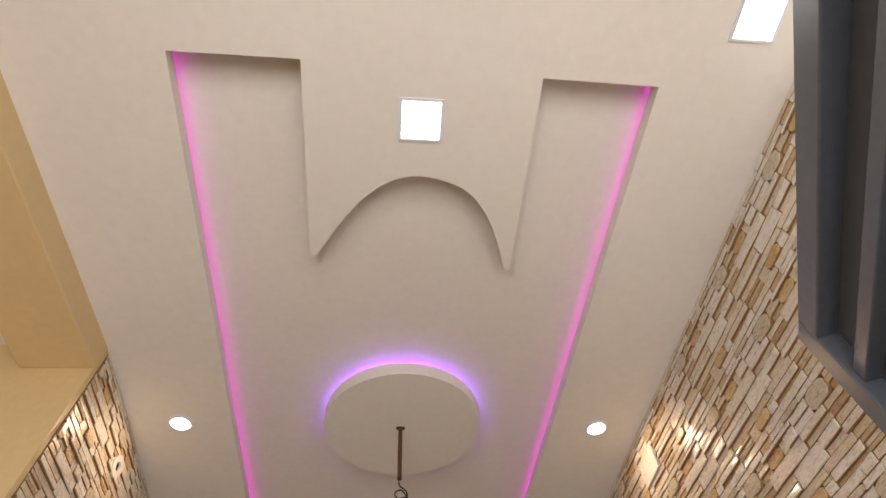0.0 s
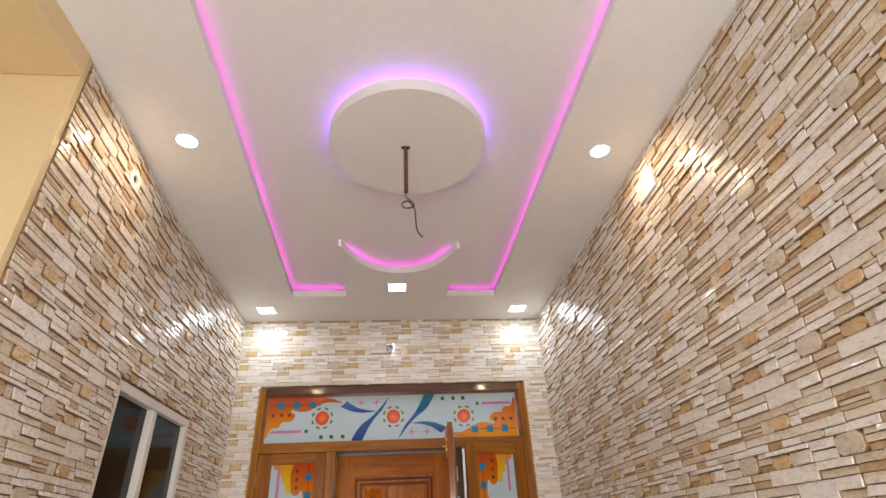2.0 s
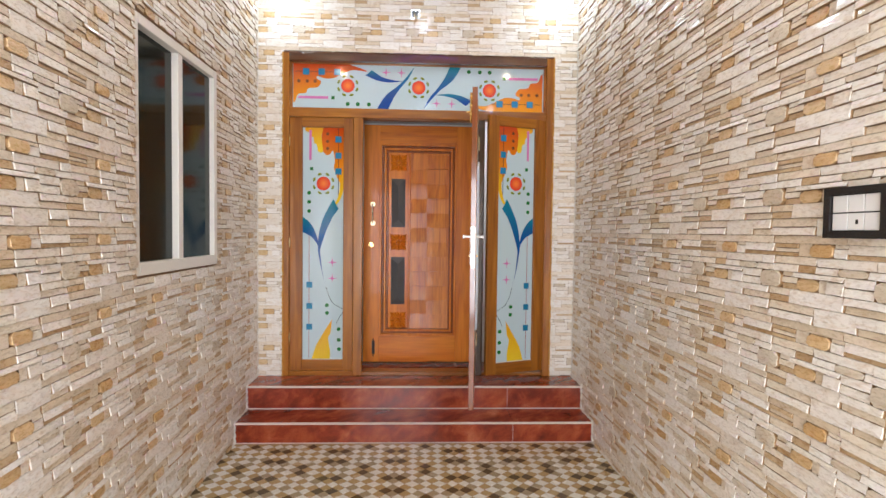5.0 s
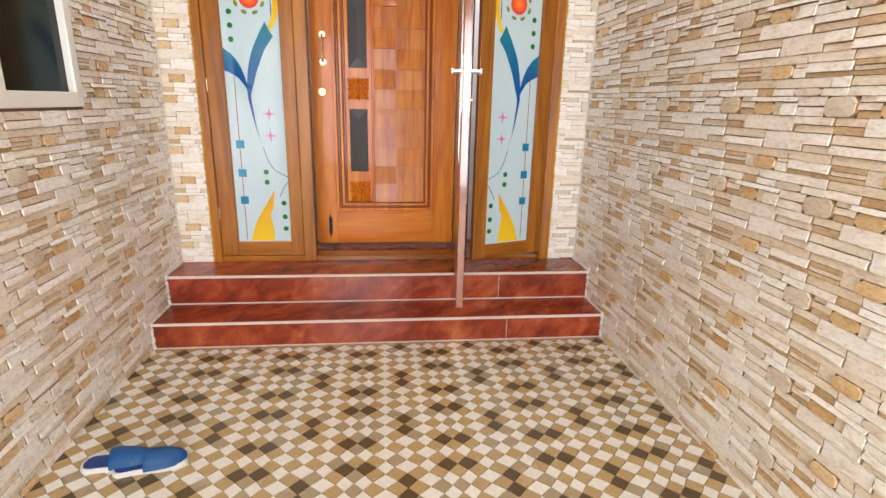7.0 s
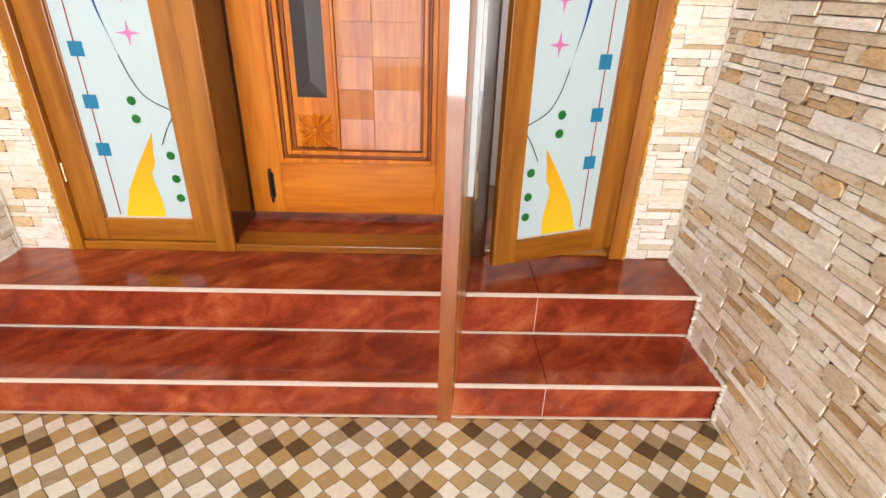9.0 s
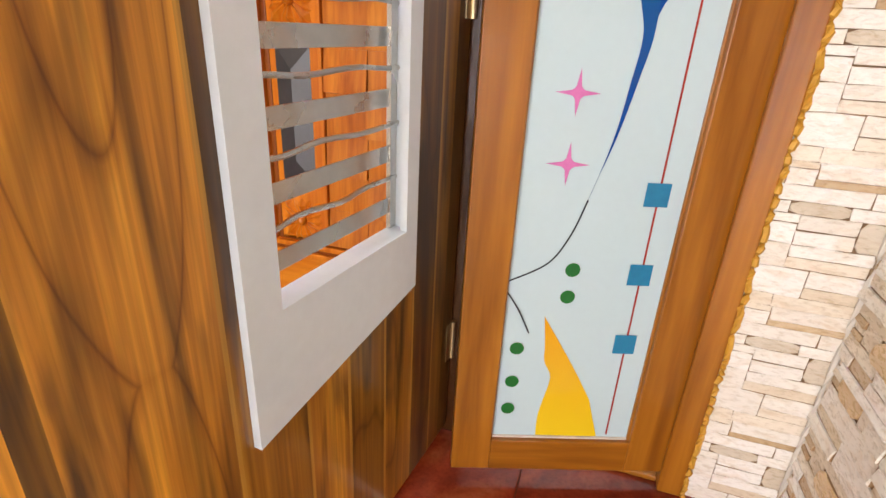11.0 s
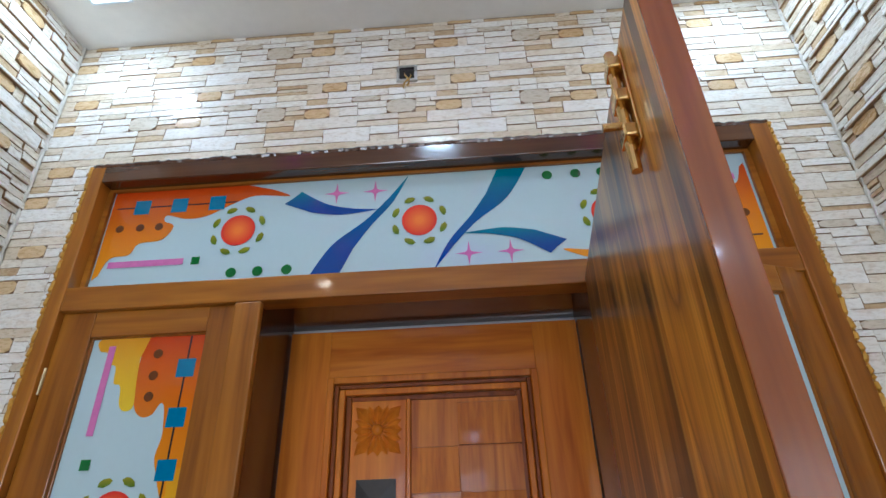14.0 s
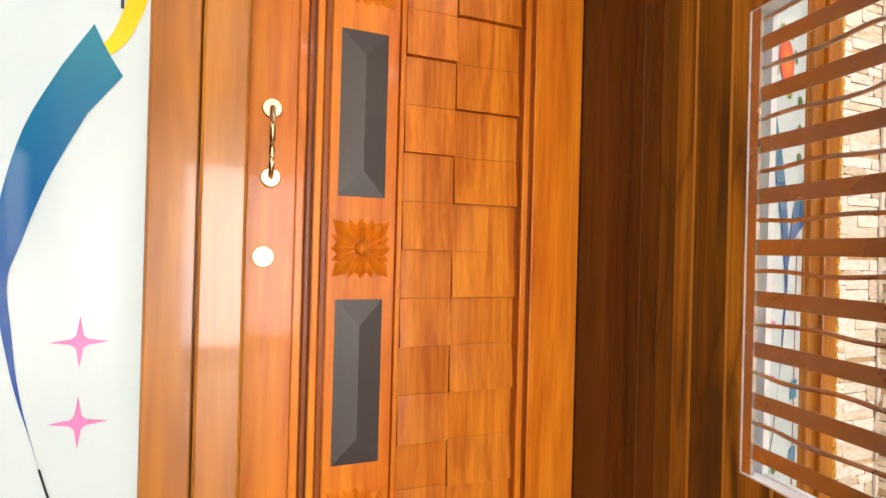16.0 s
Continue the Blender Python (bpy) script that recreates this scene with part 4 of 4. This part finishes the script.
for x, y in ((0.143, 0.573), (1.215, 0.17), (-1.055, 4.36), (1.150, 4.375), (0.070, 3.925)):
    panel_light(x, y)
for x, y in ((-0.983, 2.207), (1.176, 2.233)):
    t = thing("spot_light", (x, y, CZ), 0, "lit round warm downlight in the ceiling", "ceiling light", "round downlights")
    part("rim", plate([disc2(0, 0, 0.062, 32), disc2(0, 0, 0.050, 32)], -0.006, 0.0, lambda u, v, d: (u, v, d)), WHITEP, t)
    part("lens", plate([disc2(0, 0, 0.050, 32)], -0.004, -0.001, lambda u, v, d: (u, v, d)), SPOT_ON, t, "glowing warm lens")
    area_lamp(x, y, CZ - 0.012, 0.1, SPOT_W, (1.0, 0.78, 0.52), "DISK")

# coloured strips in the recess
strip = thing("led_strip", (0, 0, CZ), 0, "glowing pink LED strip along the ceiling recess", "LED strip")
rec = [Vector(p) for p in ((-0.675, 0.392), (-0.79, 4.085), (-0.348, 4.095))], [Vector(p) for p in ((0.953, 0.410), (0.900, 4.11), (0.485, 4.10))]
for line, s in ((rec[0], 1), (rec[1], -1)):
    for p, q in zip(line, line[1:]):
        d = (q - p).normalized()
        n = Vector((d.y, -d.x)) * s
        a, b = p - n * 0.032 - d * 0.01, q - n * 0.032 + d * 0.01
        bm = bmesh.new()
        vs = [bm.verts.new((c.x, c.y, z)) for c in (a, b, b + n * 0.009, a + n * 0.009) for z in (0.0552, 0.059)]
        bmesh.ops.convex_hull(bm, input=vs)
        part("glowing_tape", bm, PINK_ON, strip, "glowing pink tape")
bm = bmesh.new()
arc3 = [(p[0], p[1] + 0.060, 0.060) for p in arch_b[2:-2]]
part("glowing_tape", tube(bm, arc3, 0.004, 6), PINK_ON, strip)

med = thing("ceiling_medallion", (0.132, 2.217, CZ - 0.020), 0, "round white gypsum medallion with a violet glow", "ceiling medallion")
part("disc", plate([disc2(0, 0, 0.405, 72)], 0.0, 0.068, lambda u, v, d: (u, v, d)), WHITE, med)
part("neck", plate([disc2(0, 0, 0.30, 48)], 0.068, 0.112, lambda u, v, d: (u, v, d)), WHITE, med)
bm = bmesh.new()
tube(bm, [(0.345 * math.cos(a * math.pi / 36), 0.345 * math.sin(a * math.pi / 36), 0.078) for a in range(73)], 0.005, 6)
part("glowing_ring", bm, VIOLET_ON, med, "violet LED ring")
rod = thing("fan_rod", (0.119, 2.209, CZ - 0.020), 0, "dark hanging fan rod with loose wires", "ceiling hook")
bm = bmesh.new()
cyl(bm, (0, 0, 0), (0, 0, -0.29), 0.011, seg=14)
part("rod", bm, DARKW, rod)
bm = bmesh.new()
cyl(bm, (-0.022, 0, -0.004), (0.022, 0, -0.004), 0.008, seg=12)
part("hook", bm, BLACKP, rod)
bm = bmesh.new()
tube(bm, smooth_line([(0, 0, -0.28), (0.0, 0, -0.32), (0.03, 0.005, -0.345), (0.035, 0, -0.375), (-0.005, 0, -0.385), (-0.02, 0, -0.36), (0.01, 0, -0.345), (0.04, 0, -0.39), (0.045, 0.0, -0.45), (0.05, 0.0, -0.51), (0.075, 0.0, -0.55)], 6), 0.0035, 6)
part("loose_wire", bm, WIRE, rod)

# ---- wall fittings ----
sb = thing("switchboard", (1.430 - 0.012, 0, 0), 0, "black framed switchboard with six white modules", "switchboard")
y0, y1, z0, z1 = 1.658, 1.895, 1.588, 1.748
part("frame", plate([[(y0, z0), (y1, z0), (y1, z1), (y0, z1)], [(y0 + 0.026, z0 + 0.022), (y1 - 0.026, z0 + 0.022), (y1 - 0.026, z1 - 0.022), (y0 + 0.026, z1 - 0.022)]], 0.0, 0.022, lambda u, v, d: (-d, u, v)), BLACKP, sb)
part("back", boxes((-0.008, y0 + 0.02, z0 + 0.018, 0.0, y1 - 0.02, z1 - 0.018)), BLACKP, sb)
mw, mh = (y1 - y0 - 0.058) / 3, (z1 - z0 - 0.050) / 2
for i in range(3):
    for j in range(2):
        a, b = y0 + 0.028 + i * (mw + 0.001), z0 + 0.024 + j * (mh + 0.002)
        sw = part("switch_module", boxes((-0.014, a + 0.001, b + 0.001, -0.006, a + mw - 0.001, b + mh - 0.001), bev=0.002), SWITCHW, sb)
        if (i, j) == (1, 0):
            part("indicator", boxes((-0.0155, a + 0.02, b + 0.02, -0.0135, a + 0.028, b + 0.034)), BLACKP, sw)
plate_r = thing("blank_plate", (rx(2.28) - 0.010, 0, 0), 0, "white rectangular blank cover plate on stone tiles", "cover plate")
part("cover", boxes((-0.012, 2.185, 3.405, 0.0, 2.378, 3.528), bev=0.004), SWITCHW, plate_r)
for yy in (2.215, 2.35):
    part("screw", cyl(bmesh.new(), (-0.0115, yy, 3.466), (-0.0140, yy, 3.466), 0.005, seg=10), STEEL, plate_r)
rb = thing("round_box", (lx(2.3) + 0.006, 2.30, 3.489), 0, "white round wall box with an open centre", "junction box")
m3 = lambda u, v, d: (d, u, v)
part("ring", plate([disc2(0, 0, 0.052, 28), disc2(0, 0, 0.022, 20)], 0.0, 0.014, m3), SWITCHW, rb)
part("centre", plate([disc2(0, 0, 0.023, 20)], 0.0, 0.004, m3), BLACKP, rb)
jb = thing("junction_box", (0.003, BW - 0.012, 3.40), 0, "open wall box with loose wires over the door", "junction box")
part("box", plate([square2(0, 0, 0.075), square2(0, 0, 0.055)], 0, 0.012, lambda u, v, d: (u, d, v)), STEEL, jb)
part("cavity", boxes((-0.028, 0.006, -0.028, 0.028, 0.012, 0.028)), BLACKP, jb)
bm = bmesh.new()
tube(bm, smooth_line([(-0.01, 0.005, 0.01), (-0.005, -0.01, -0.02), (0.01, -0.012, -0.05), (0.004, -0.012, -0.075)], 5), 0.003, 6)
tube(bm, smooth_line([(0.012, 0.005, 0.0), (0.015, -0.01, -0.03), (-0.006, -0.012, -0.06), (-0.01, -0.01, -0.085)], 5), 0.003, 6)
part("loose_wire", bm, BRASS, jb)

# ---- gate leaf ----
ga = math.degrees(math.atan2(0.517, 0.256))
GL = 1.15
gx, gy = 0.803 - GL * math.cos(radians(ga)), 0.53 - GL * math.sin(radians(ga))
gate = thing("metal_gate", (gx, gy, 0), ga, "grey-blue painted steel gate leaf standing open", "gate")
for r in ((0, -0.02, 0.0, 0.05, 0.02, 2.558), (GL - 0.05, -0.02, 0.0, GL, 0.02, 2.558)):
    part("post", boxes(r, bev=0.003), GATEP, gate)
for z in (0.06, 2.508):
    part("rail", boxes((0.05, -0.02, z, GL - 0.05, 0.02, z + 0.05), bev=0.003), GATEP, gate)
part("sheet", boxes((0.05, -0.018, 0.11, GL - 0.05, -0.014, 2.508)), GATEP, gate, "sheet steel infill")
for k in range(17):
    z = 2.412 - k * 0.128
    part("level_bar", boxes((0.05, -0.014, z, GL - 0.05, 0.012, z + 0.026), bev=0.002), GATEP, gate)

# ---- slippers ----
def slipper(x, y, rz):
    t = thing("slipper", (x, y, 0), rz, "blue perforated rubber slipper on the floor", "slipper", "pair of slippers")
    out = smooth_line([(0, 0.0), (0.02, 0.042), (0.10, 0.045), (0.19, 0.052), (0.255, 0.030), (0.268, 0.0), (0.25, -0.032), (0.18, -0.046), (0.10, -0.036), (0.02, -0.036)], 5, True)
    part("sole", plate([[tuple(p) for p in out]], 0.0, 0.022, lambda u, v, d: (u, v, d)), SOLE, t, "pale rubber sole")
    part("insole", plate([[(0.134 + (p.x - 0.134) * 0.93, p.y * 0.9) for p in out]], 0.0222, 0.025, lambda u, v, d: (u, v, d)), BLUEIN, t, "dark blue insole")
    bm = bmesh.new()
    rings = []
    for i in range(9):
        f = i / 8
        x0 = 0.115 + 0.150 * f
        w = 0.052 * math.sqrt(max(0.02, 1 - max(0, (f - 0.35) / 0.66) ** 2))
        hgt = 0.030 + 0.035 * math.sqrt(max(0.0, 1 - f ** 2)) - 0.004
        rings.append([bm.verts.new((x0, w * math.cos(math.pi * k / 12), 0.018 + hgt * math.sin(math.pi * k / 12))) for k in range(13)])
    for a, b in zip(rings, rings[1:]):
        for k in range(12):
            bm.faces.new((a[k], a[k + 1], b[k + 1], b[k]))
    bm.faces.new(rings[-1])
    bmesh.ops.solidify(bm, geom=list(bm.faces), thickness=0.004)
    part("upper", bm, BLUE, t, "blue perforated upper", True)
    return t


slipper(-1.02, 3.012, 12)
slipper(-1.15, 3.05, 4)

# ---- mosaic floor ----
def mosaic():
    """Rows of white and dark diamonds, five to a tile, with tan squares between them."""
    P, Q = 0.0825, 0.0812
    kinds = {"A": "wwwdw", "B": "ddwww", "C": "wwwww"}
    widths = {"A": (0.86, 0.86, 1.17, 0.94, 1.17), "B": (1.04, 1.04, 0.86, 1.20, 0.86), "C": (0.86, 0.86, 1.17, 0.94, 1.17)}
    order = "ABCBA"
    rnd = random.Random(3)
    groups = {k: ([], []) for k in ("w", "t", "g", "d")}
    near = []
    y_lo, y_hi, x_lo, x_hi = FRONT, F1 + 0.012, -1.31, RW + 0.04

    def row(r):
        return order[r % 5]

    def edge(c, r):
        """x of the right tip of column c."""
        n, k = divmod(c, 5)
        return -0.088 + P * (5 * n + sum(widths[row(r)][:k + 1]) - widths[row(r)][0])

    def mid(r):
        return 3.6525 + Q * (r + 0.5)

    def centre(c, r):
        return (edge(c, r) + edge(c - 1, r)) / 2

    def foot(c, r):
        """The tip between the diamonds of rows r and r + 1."""
        return ((centre(c, r) + centre(c, r + 1)) / 2, mid(r) + Q / 2)

    def lay(key, q):
        cx, cy = sum(p[0] for p in q) / 4, sum(p[1] for p in q) / 4
        if not (x_lo < cx < x_hi and y_lo < cy < y_hi + 0.02):
            return
        q = [(min(max(cx + (p[0] - cx) * 0.957, x_lo), x_hi - 0.002), min(max(cy + (p[1] - cy) * 0.957, y_lo), y_hi)) for p in q]
        if 3.0 < cy and -1.05 < cx < 0.75 and len(near) < 300:
            near.append((key, q, cx, cy))
            return
        vs, fs = groups[key]
        b = len(vs)
        z = 0.0005 + rnd.random() * 0.0008
        vs += [(x, y, -0.004) for x, y in q] + [(x, y, z) for x, y in q]
        fs.extend([(b + 4, b + 5, b + 6, b + 7)] + [(b + k, b + (k + 1) % 4, b + 4 + (k + 1) % 4, b + 4 + k) for k in range(4)])

    for r in range(-66, 7):
        for c in range(-18, 22):
            lay(kinds[row(r)][c % 5], [(edge(c - 1, r), mid(r)), foot(c, r - 1), (edge(c, r), mid(r)), foot(c, r)])
            tone = "g" if rnd.random() < (0.6 if row(r) + row(r + 1) in ("AB", "BA") and c % 5 in (0, 3) else 0.22) else "t"
            lay(tone, [foot(c, r), (edge(c, r), mid(r)), foot(c + 1, r), (edge(c, r + 1), mid(r + 1))])
    mats = {"w": M_WHITE, "t": M_TAN, "g": M_GREY, "d": M_DARK}
    words = {"w": "white", "t": "tan", "g": "grey-brown", "d": "dark brown"}
    fl = bpy.data.objects["floor"]
    for k, (vs, fs) in groups.items():
        me = bpy.data.meshes.new("mosaic_pieces")
        me.from_pydata(vs, [], fs)
        me.materials.append(mats[k])
        ob = new("mosaic_pieces", me)
        ob.parent = fl
        tagged(ob, words[k] + " rhombic mosaic floor pieces", "", "", "stuff")
    for key, q, cx, cy in near:
        me = bpy.data.meshes.new("mosaic_piece")
        me.from_pydata([(x - cx, y - cy, -0.004) for x, y in q] + [(x - cx, y - cy, 0.0) for x, y in q], [], [(4, 5, 6, 7)] + [(k, (k + 1) % 4, 4 + (k + 1) % 4, 4 + k) for k in range(4)])
        me.materials.append(mats[key])
        ob = new("mosaic_piece", me)
        ob.parent = fl
        ob.location = (cx, cy, 0.001)


mosaic()


# ---- ledgestone ----
# One glazed tile holds six uneven courses and repeats over the walls.
# A stone: where it begins and ends along the tile, its foot and head within the course, its tone.
COURSE_A = (0.029, [(0.58, 1.24, 0, 1, "t"), (1.24, 1.58, 0, 1, "t")])
COURSE_B = (0.046, [(0.95, 1.145, 0, 1, "o"), (1.145, 1.25, 0, 0.7, "w"), (1.145, 1.25, 0.72, 1, "t"), (1.25, 1.59, 0.33, 1, "w"), (1.25, 1.59, 0, 0.31, "b"),
                    (0.59, 0.83, 0, 0.3, "b"), (0.59, 0.83, 0.32, 0.62, "t"), (0.59, 0.83, 0.64, 1, "b"), (0.83, 0.95, 0, 1, "t")])
COURSE_C = (0.057, [(1.0, 1.47, 0.45, 1, "w"), (1.0, 1.19, 0, 0.43, "w"), (1.19, 1.41, 0, 0.45, "g"), (1.41, 1.60, 0, 0.43, "w"), (1.47, 1.60, 0.45, 1, "w"),
                    (0.60, 1.0, 0.5, 1, "t"), (0.60, 0.84, 0, 0.48, "w"), (0.84, 1.0, 0, 0.48, "b")])
COURSE_D = (0.063, [(0.79, 1.24, 0.72, 1, "w"), (0.83, 1.026, 0, 0.7, "o"), (1.026, 1.10, 0, 0.7, "t"), (1.10, 1.24, 0, 0.7, "w"), (1.24, 1.46, 0.5, 1, "w"),
                    (1.24, 1.46, 0, 0.48, "w"), (1.46, 1.68, 0, 1, "g"), (0.68, 0.83, 0, 0.33, "b"), (0.68, 0.83, 0.35, 0.7, "t"), (0.68, 0.79, 0.72, 1, "t")])
COURSE_E = (0.051, [(0.76, 1.24, 0, 1, "w"), (1.24, 1.55, 0.5, 1, "w"), (1.24, 1.55, 0, 0.48, "t"), (1.55, 1.76, 0.5, 1, "t"), (1.55, 1.76, 0, 0.48, "b")])
COURSE_F = (0.062, [(0.55, 0.99, 0.5, 1, "t"), (0.55, 0.99, 0, 0.48, "w"), (0.99, 1.34, 0, 1, "w"), (1.34, 1.55, 0.4, 1, "w"), (1.34, 1.55, 0, 0.38, "t")])
TILE = (COURSE_A, COURSE_B, COURSE_C, COURSE_D, COURSE_E, COURSE_F)
TILE_H = sum(c[0] for c in TILE)


def stone_mesh(rnd, tone):
    """A unit stone: length along x, height along z, standing out along -y, its foot proud of its head."""
    cut = 0.16 if tone in "og" else 0.02
    ring = [(-0.5 + cut, -0.5), (-0.17, -0.5), (0.18, -0.5), (0.5 - cut, -0.5), (0.5, -0.5 + cut * 1.4), (0.5, 0.0), (0.5, 0.5 - cut * 1.4),
            (0.5 - cut, 0.5), (0.16, 0.5), (-0.18, 0.5), (-0.5 + cut, 0.5), (-0.5, 0.5 - cut * 1.4), (-0.5, 0.0), (-0.5, -0.5 + cut * 1.4)]
    n = len(ring)

    def j(q):
        return rnd.uniform(-q, q)
    lean = rnd.uniform(0.15, 0.5)
    back = [(x, 0, z) for x, z in ring]
    edge = [(x * 0.990 + j(0.010), -0.70 + lean * z + j(0.12), z * 0.98 + j(0.035)) for x, z in ring]
    front = [(x * 0.975 + j(0.010), -0.95 + lean * z + j(0.08), z * 0.90 + j(0.045)) for x, y, z in edge]
    mid = [(j(0.2), -1.0 + j(0.08), j(0.15))]
    faces = [(2 * n + k, 2 * n + (k + 1) % n, 3 * n) for k in range(n)]
    for o in (0, n):
        faces += [(o + k, o + (k + 1) % n, o + n + (k + 1) % n, o + n + k) for k in range(n)]
    me = bpy.data.meshes.new("stone")
    me.from_pydata(back + edge + front + mid, [], faces)
    me.materials.append(STONES[tone][1])
    me.materials.append(STONE_EDGE)
    for p in me.polygons[n:2 * n]:
        p.material_index = 1
    return me


SLOTS = []
stone_rnd = random.Random(11)
course_top = 0.0
for height, row_stones in TILE:
    for u0, u1, f0, f1, tone in row_stones:
        deep = stone_rnd.uniform(0.004, 0.009) if tone in "bt" else stone_rnd.uniform(0.009, 0.015)
        SLOTS.append((u0, u1, course_top + height * (1 - f1), course_top + height * (1 - f0), tone, deep, stone_mesh(stone_rnd, tone)))
    course_top += height


def clad(wall, at, length, z0, z1, holes, near, width, start, top, sign, relief):
    """Tiles on a wall. at(s, z, d): the place s along it, z up, d out of it; start and top give a tile's corner, sign the way it runs along s,
    relief how boldly the stones stand out.
    Stones inside the stretch near are pieces of their own."""
    rest, sides, count = {k: ([], []) for k in STONES}, {k: [] for k in STONES}, 0
    spots = []
    k0, k1 = sorted((int((0 - start) / width * sign), int((length - start) / width * sign)))
    r1 = int((z1 - top) / TILE_H) + 2
    for r in range(r1, r1 - int((z1 - z0) / TILE_H) - 5, -1):
        for k in range(k0 - 3, k1 + 3):
            for u0, u1, v0, v1, tone, deep, me in SLOTS:
                a, b = sorted((start + sign * (k + u0) * width, start + sign * (k + u1) * width))
                zh, zl = min(top + r * TILE_H - v0, z1), max(top + r * TILE_H - v1, z0)
                a, b = max(a, 0.0), min(b, length)
                if b - a > 0.012 and zh - zl > 0.007:
                    spots.append((a, b, zl, zh, tone, deep * relief, me))
    for a, b, zl, zh, tone, deep, me in spots:
        pieces = [(a, b)]
        for ha, hz0, hb, hz1 in holes:
            if zh > hz0 + 0.004 and zl < hz1 - 0.004:
                pieces = [p for (pa, pb) in pieces for p in ((pa, min(pb, ha)), (max(pa, hb), pb)) if p[1] - p[0] > 0.008]
        for pa, pb in pieces:
            cs, cz, sl, sh = (pa + pb) / 2, (zl + zh) / 2, pb - pa - 0.0012 * relief, zh - zl - 0.0008 * relief
            if near[0] < cs < near[2] and near[1] < cz < near[3] and count < 300:
                count += 1
                ob = new("stone", me)
                o, e, u = Vector(at(cs, cz, 0)), Vector(at(cs + 1, cz, 0)), Vector(at(cs, cz, 1))
                ex, ey = (e - o).normalized(), -(u - o).normalized()
                ex = ex if ex.cross(ey).z > 0 else -ex
                rot = Matrix((ex, ey, (0, 0, 1))).transposed().to_4x4()
                ob.parent = wall
                ob.matrix_basis = Matrix.Translation(o) @ rot @ Matrix.Diagonal((sl, deep, sh, 1))
                continue
            vs, fs = rest[tone]
            base = len(vs)
            vs += [at(cs + v.co.x * sl, cz + v.co.z * sh, -v.co.y * deep) for v in me.vertices]
            fs += [tuple(base + i for i in p.vertices) for p in me.polygons]
            sides[tone] += [p.material_index for p in me.polygons]
    words = {"w": "white", "t": "cream", "g": "grey-beige", "o": "rust-orange", "b": "tan"}
    for tone, (vs, fs) in rest.items():
        me = bpy.data.meshes.new("stones")
        me.from_pydata(vs, [], fs)
        me.materials.append(STONES[tone][0])
        me.materials.append(STONE_EDGE)
        me.polygons.foreach_set("material_index", sides[tone])
        ob = new("stones", me)
        ob.parent = wall
        tagged(ob, "glazed " + words[tone] + " stones of the ledgestone tiles", "", "", "stuff")


clad(wall_r, lambda s, z, d: (rx(s + FRONT) - d, s + FRONT, z), BW - FRONT, 0.0, CZ, [(F1 - FRONT, 0, 9, S1), (F2 - FRONT, 0, 9, S2)], (4.9, 0.9, 5.75, 2.6), 0.508, 1.948 - FRONT, 1.595, -1, 1.08)
clad(wall_l, lambda s, z, d: (lx(BW - s) + d, BW - s, z), BW - JAMB - 0.004, 0.0, CZ, [(BW - WIN[2], WIN[1], BW - WIN[0], WIN[3]), (-1, 0, BW - F2, S2), (-1, 0, BW - F1, S1)], (0.0, 0.9, 0.7, 2.6), 0.50, 1.2, 1.595, -1, 1.08)
clad(wall_b, lambda s, z, d: (s + LW - 0.01, BW - d, z), RW - LW + 0.01, S2, CZ, [(FX0 - LW + 0.01, 0, FX1 - LW + 0.01, FZ1)], (FX1 - LW, 0.5, 9, 2.9), 0.470, -0.756 - LW + 0.01, 3.417, 1, 0.32)
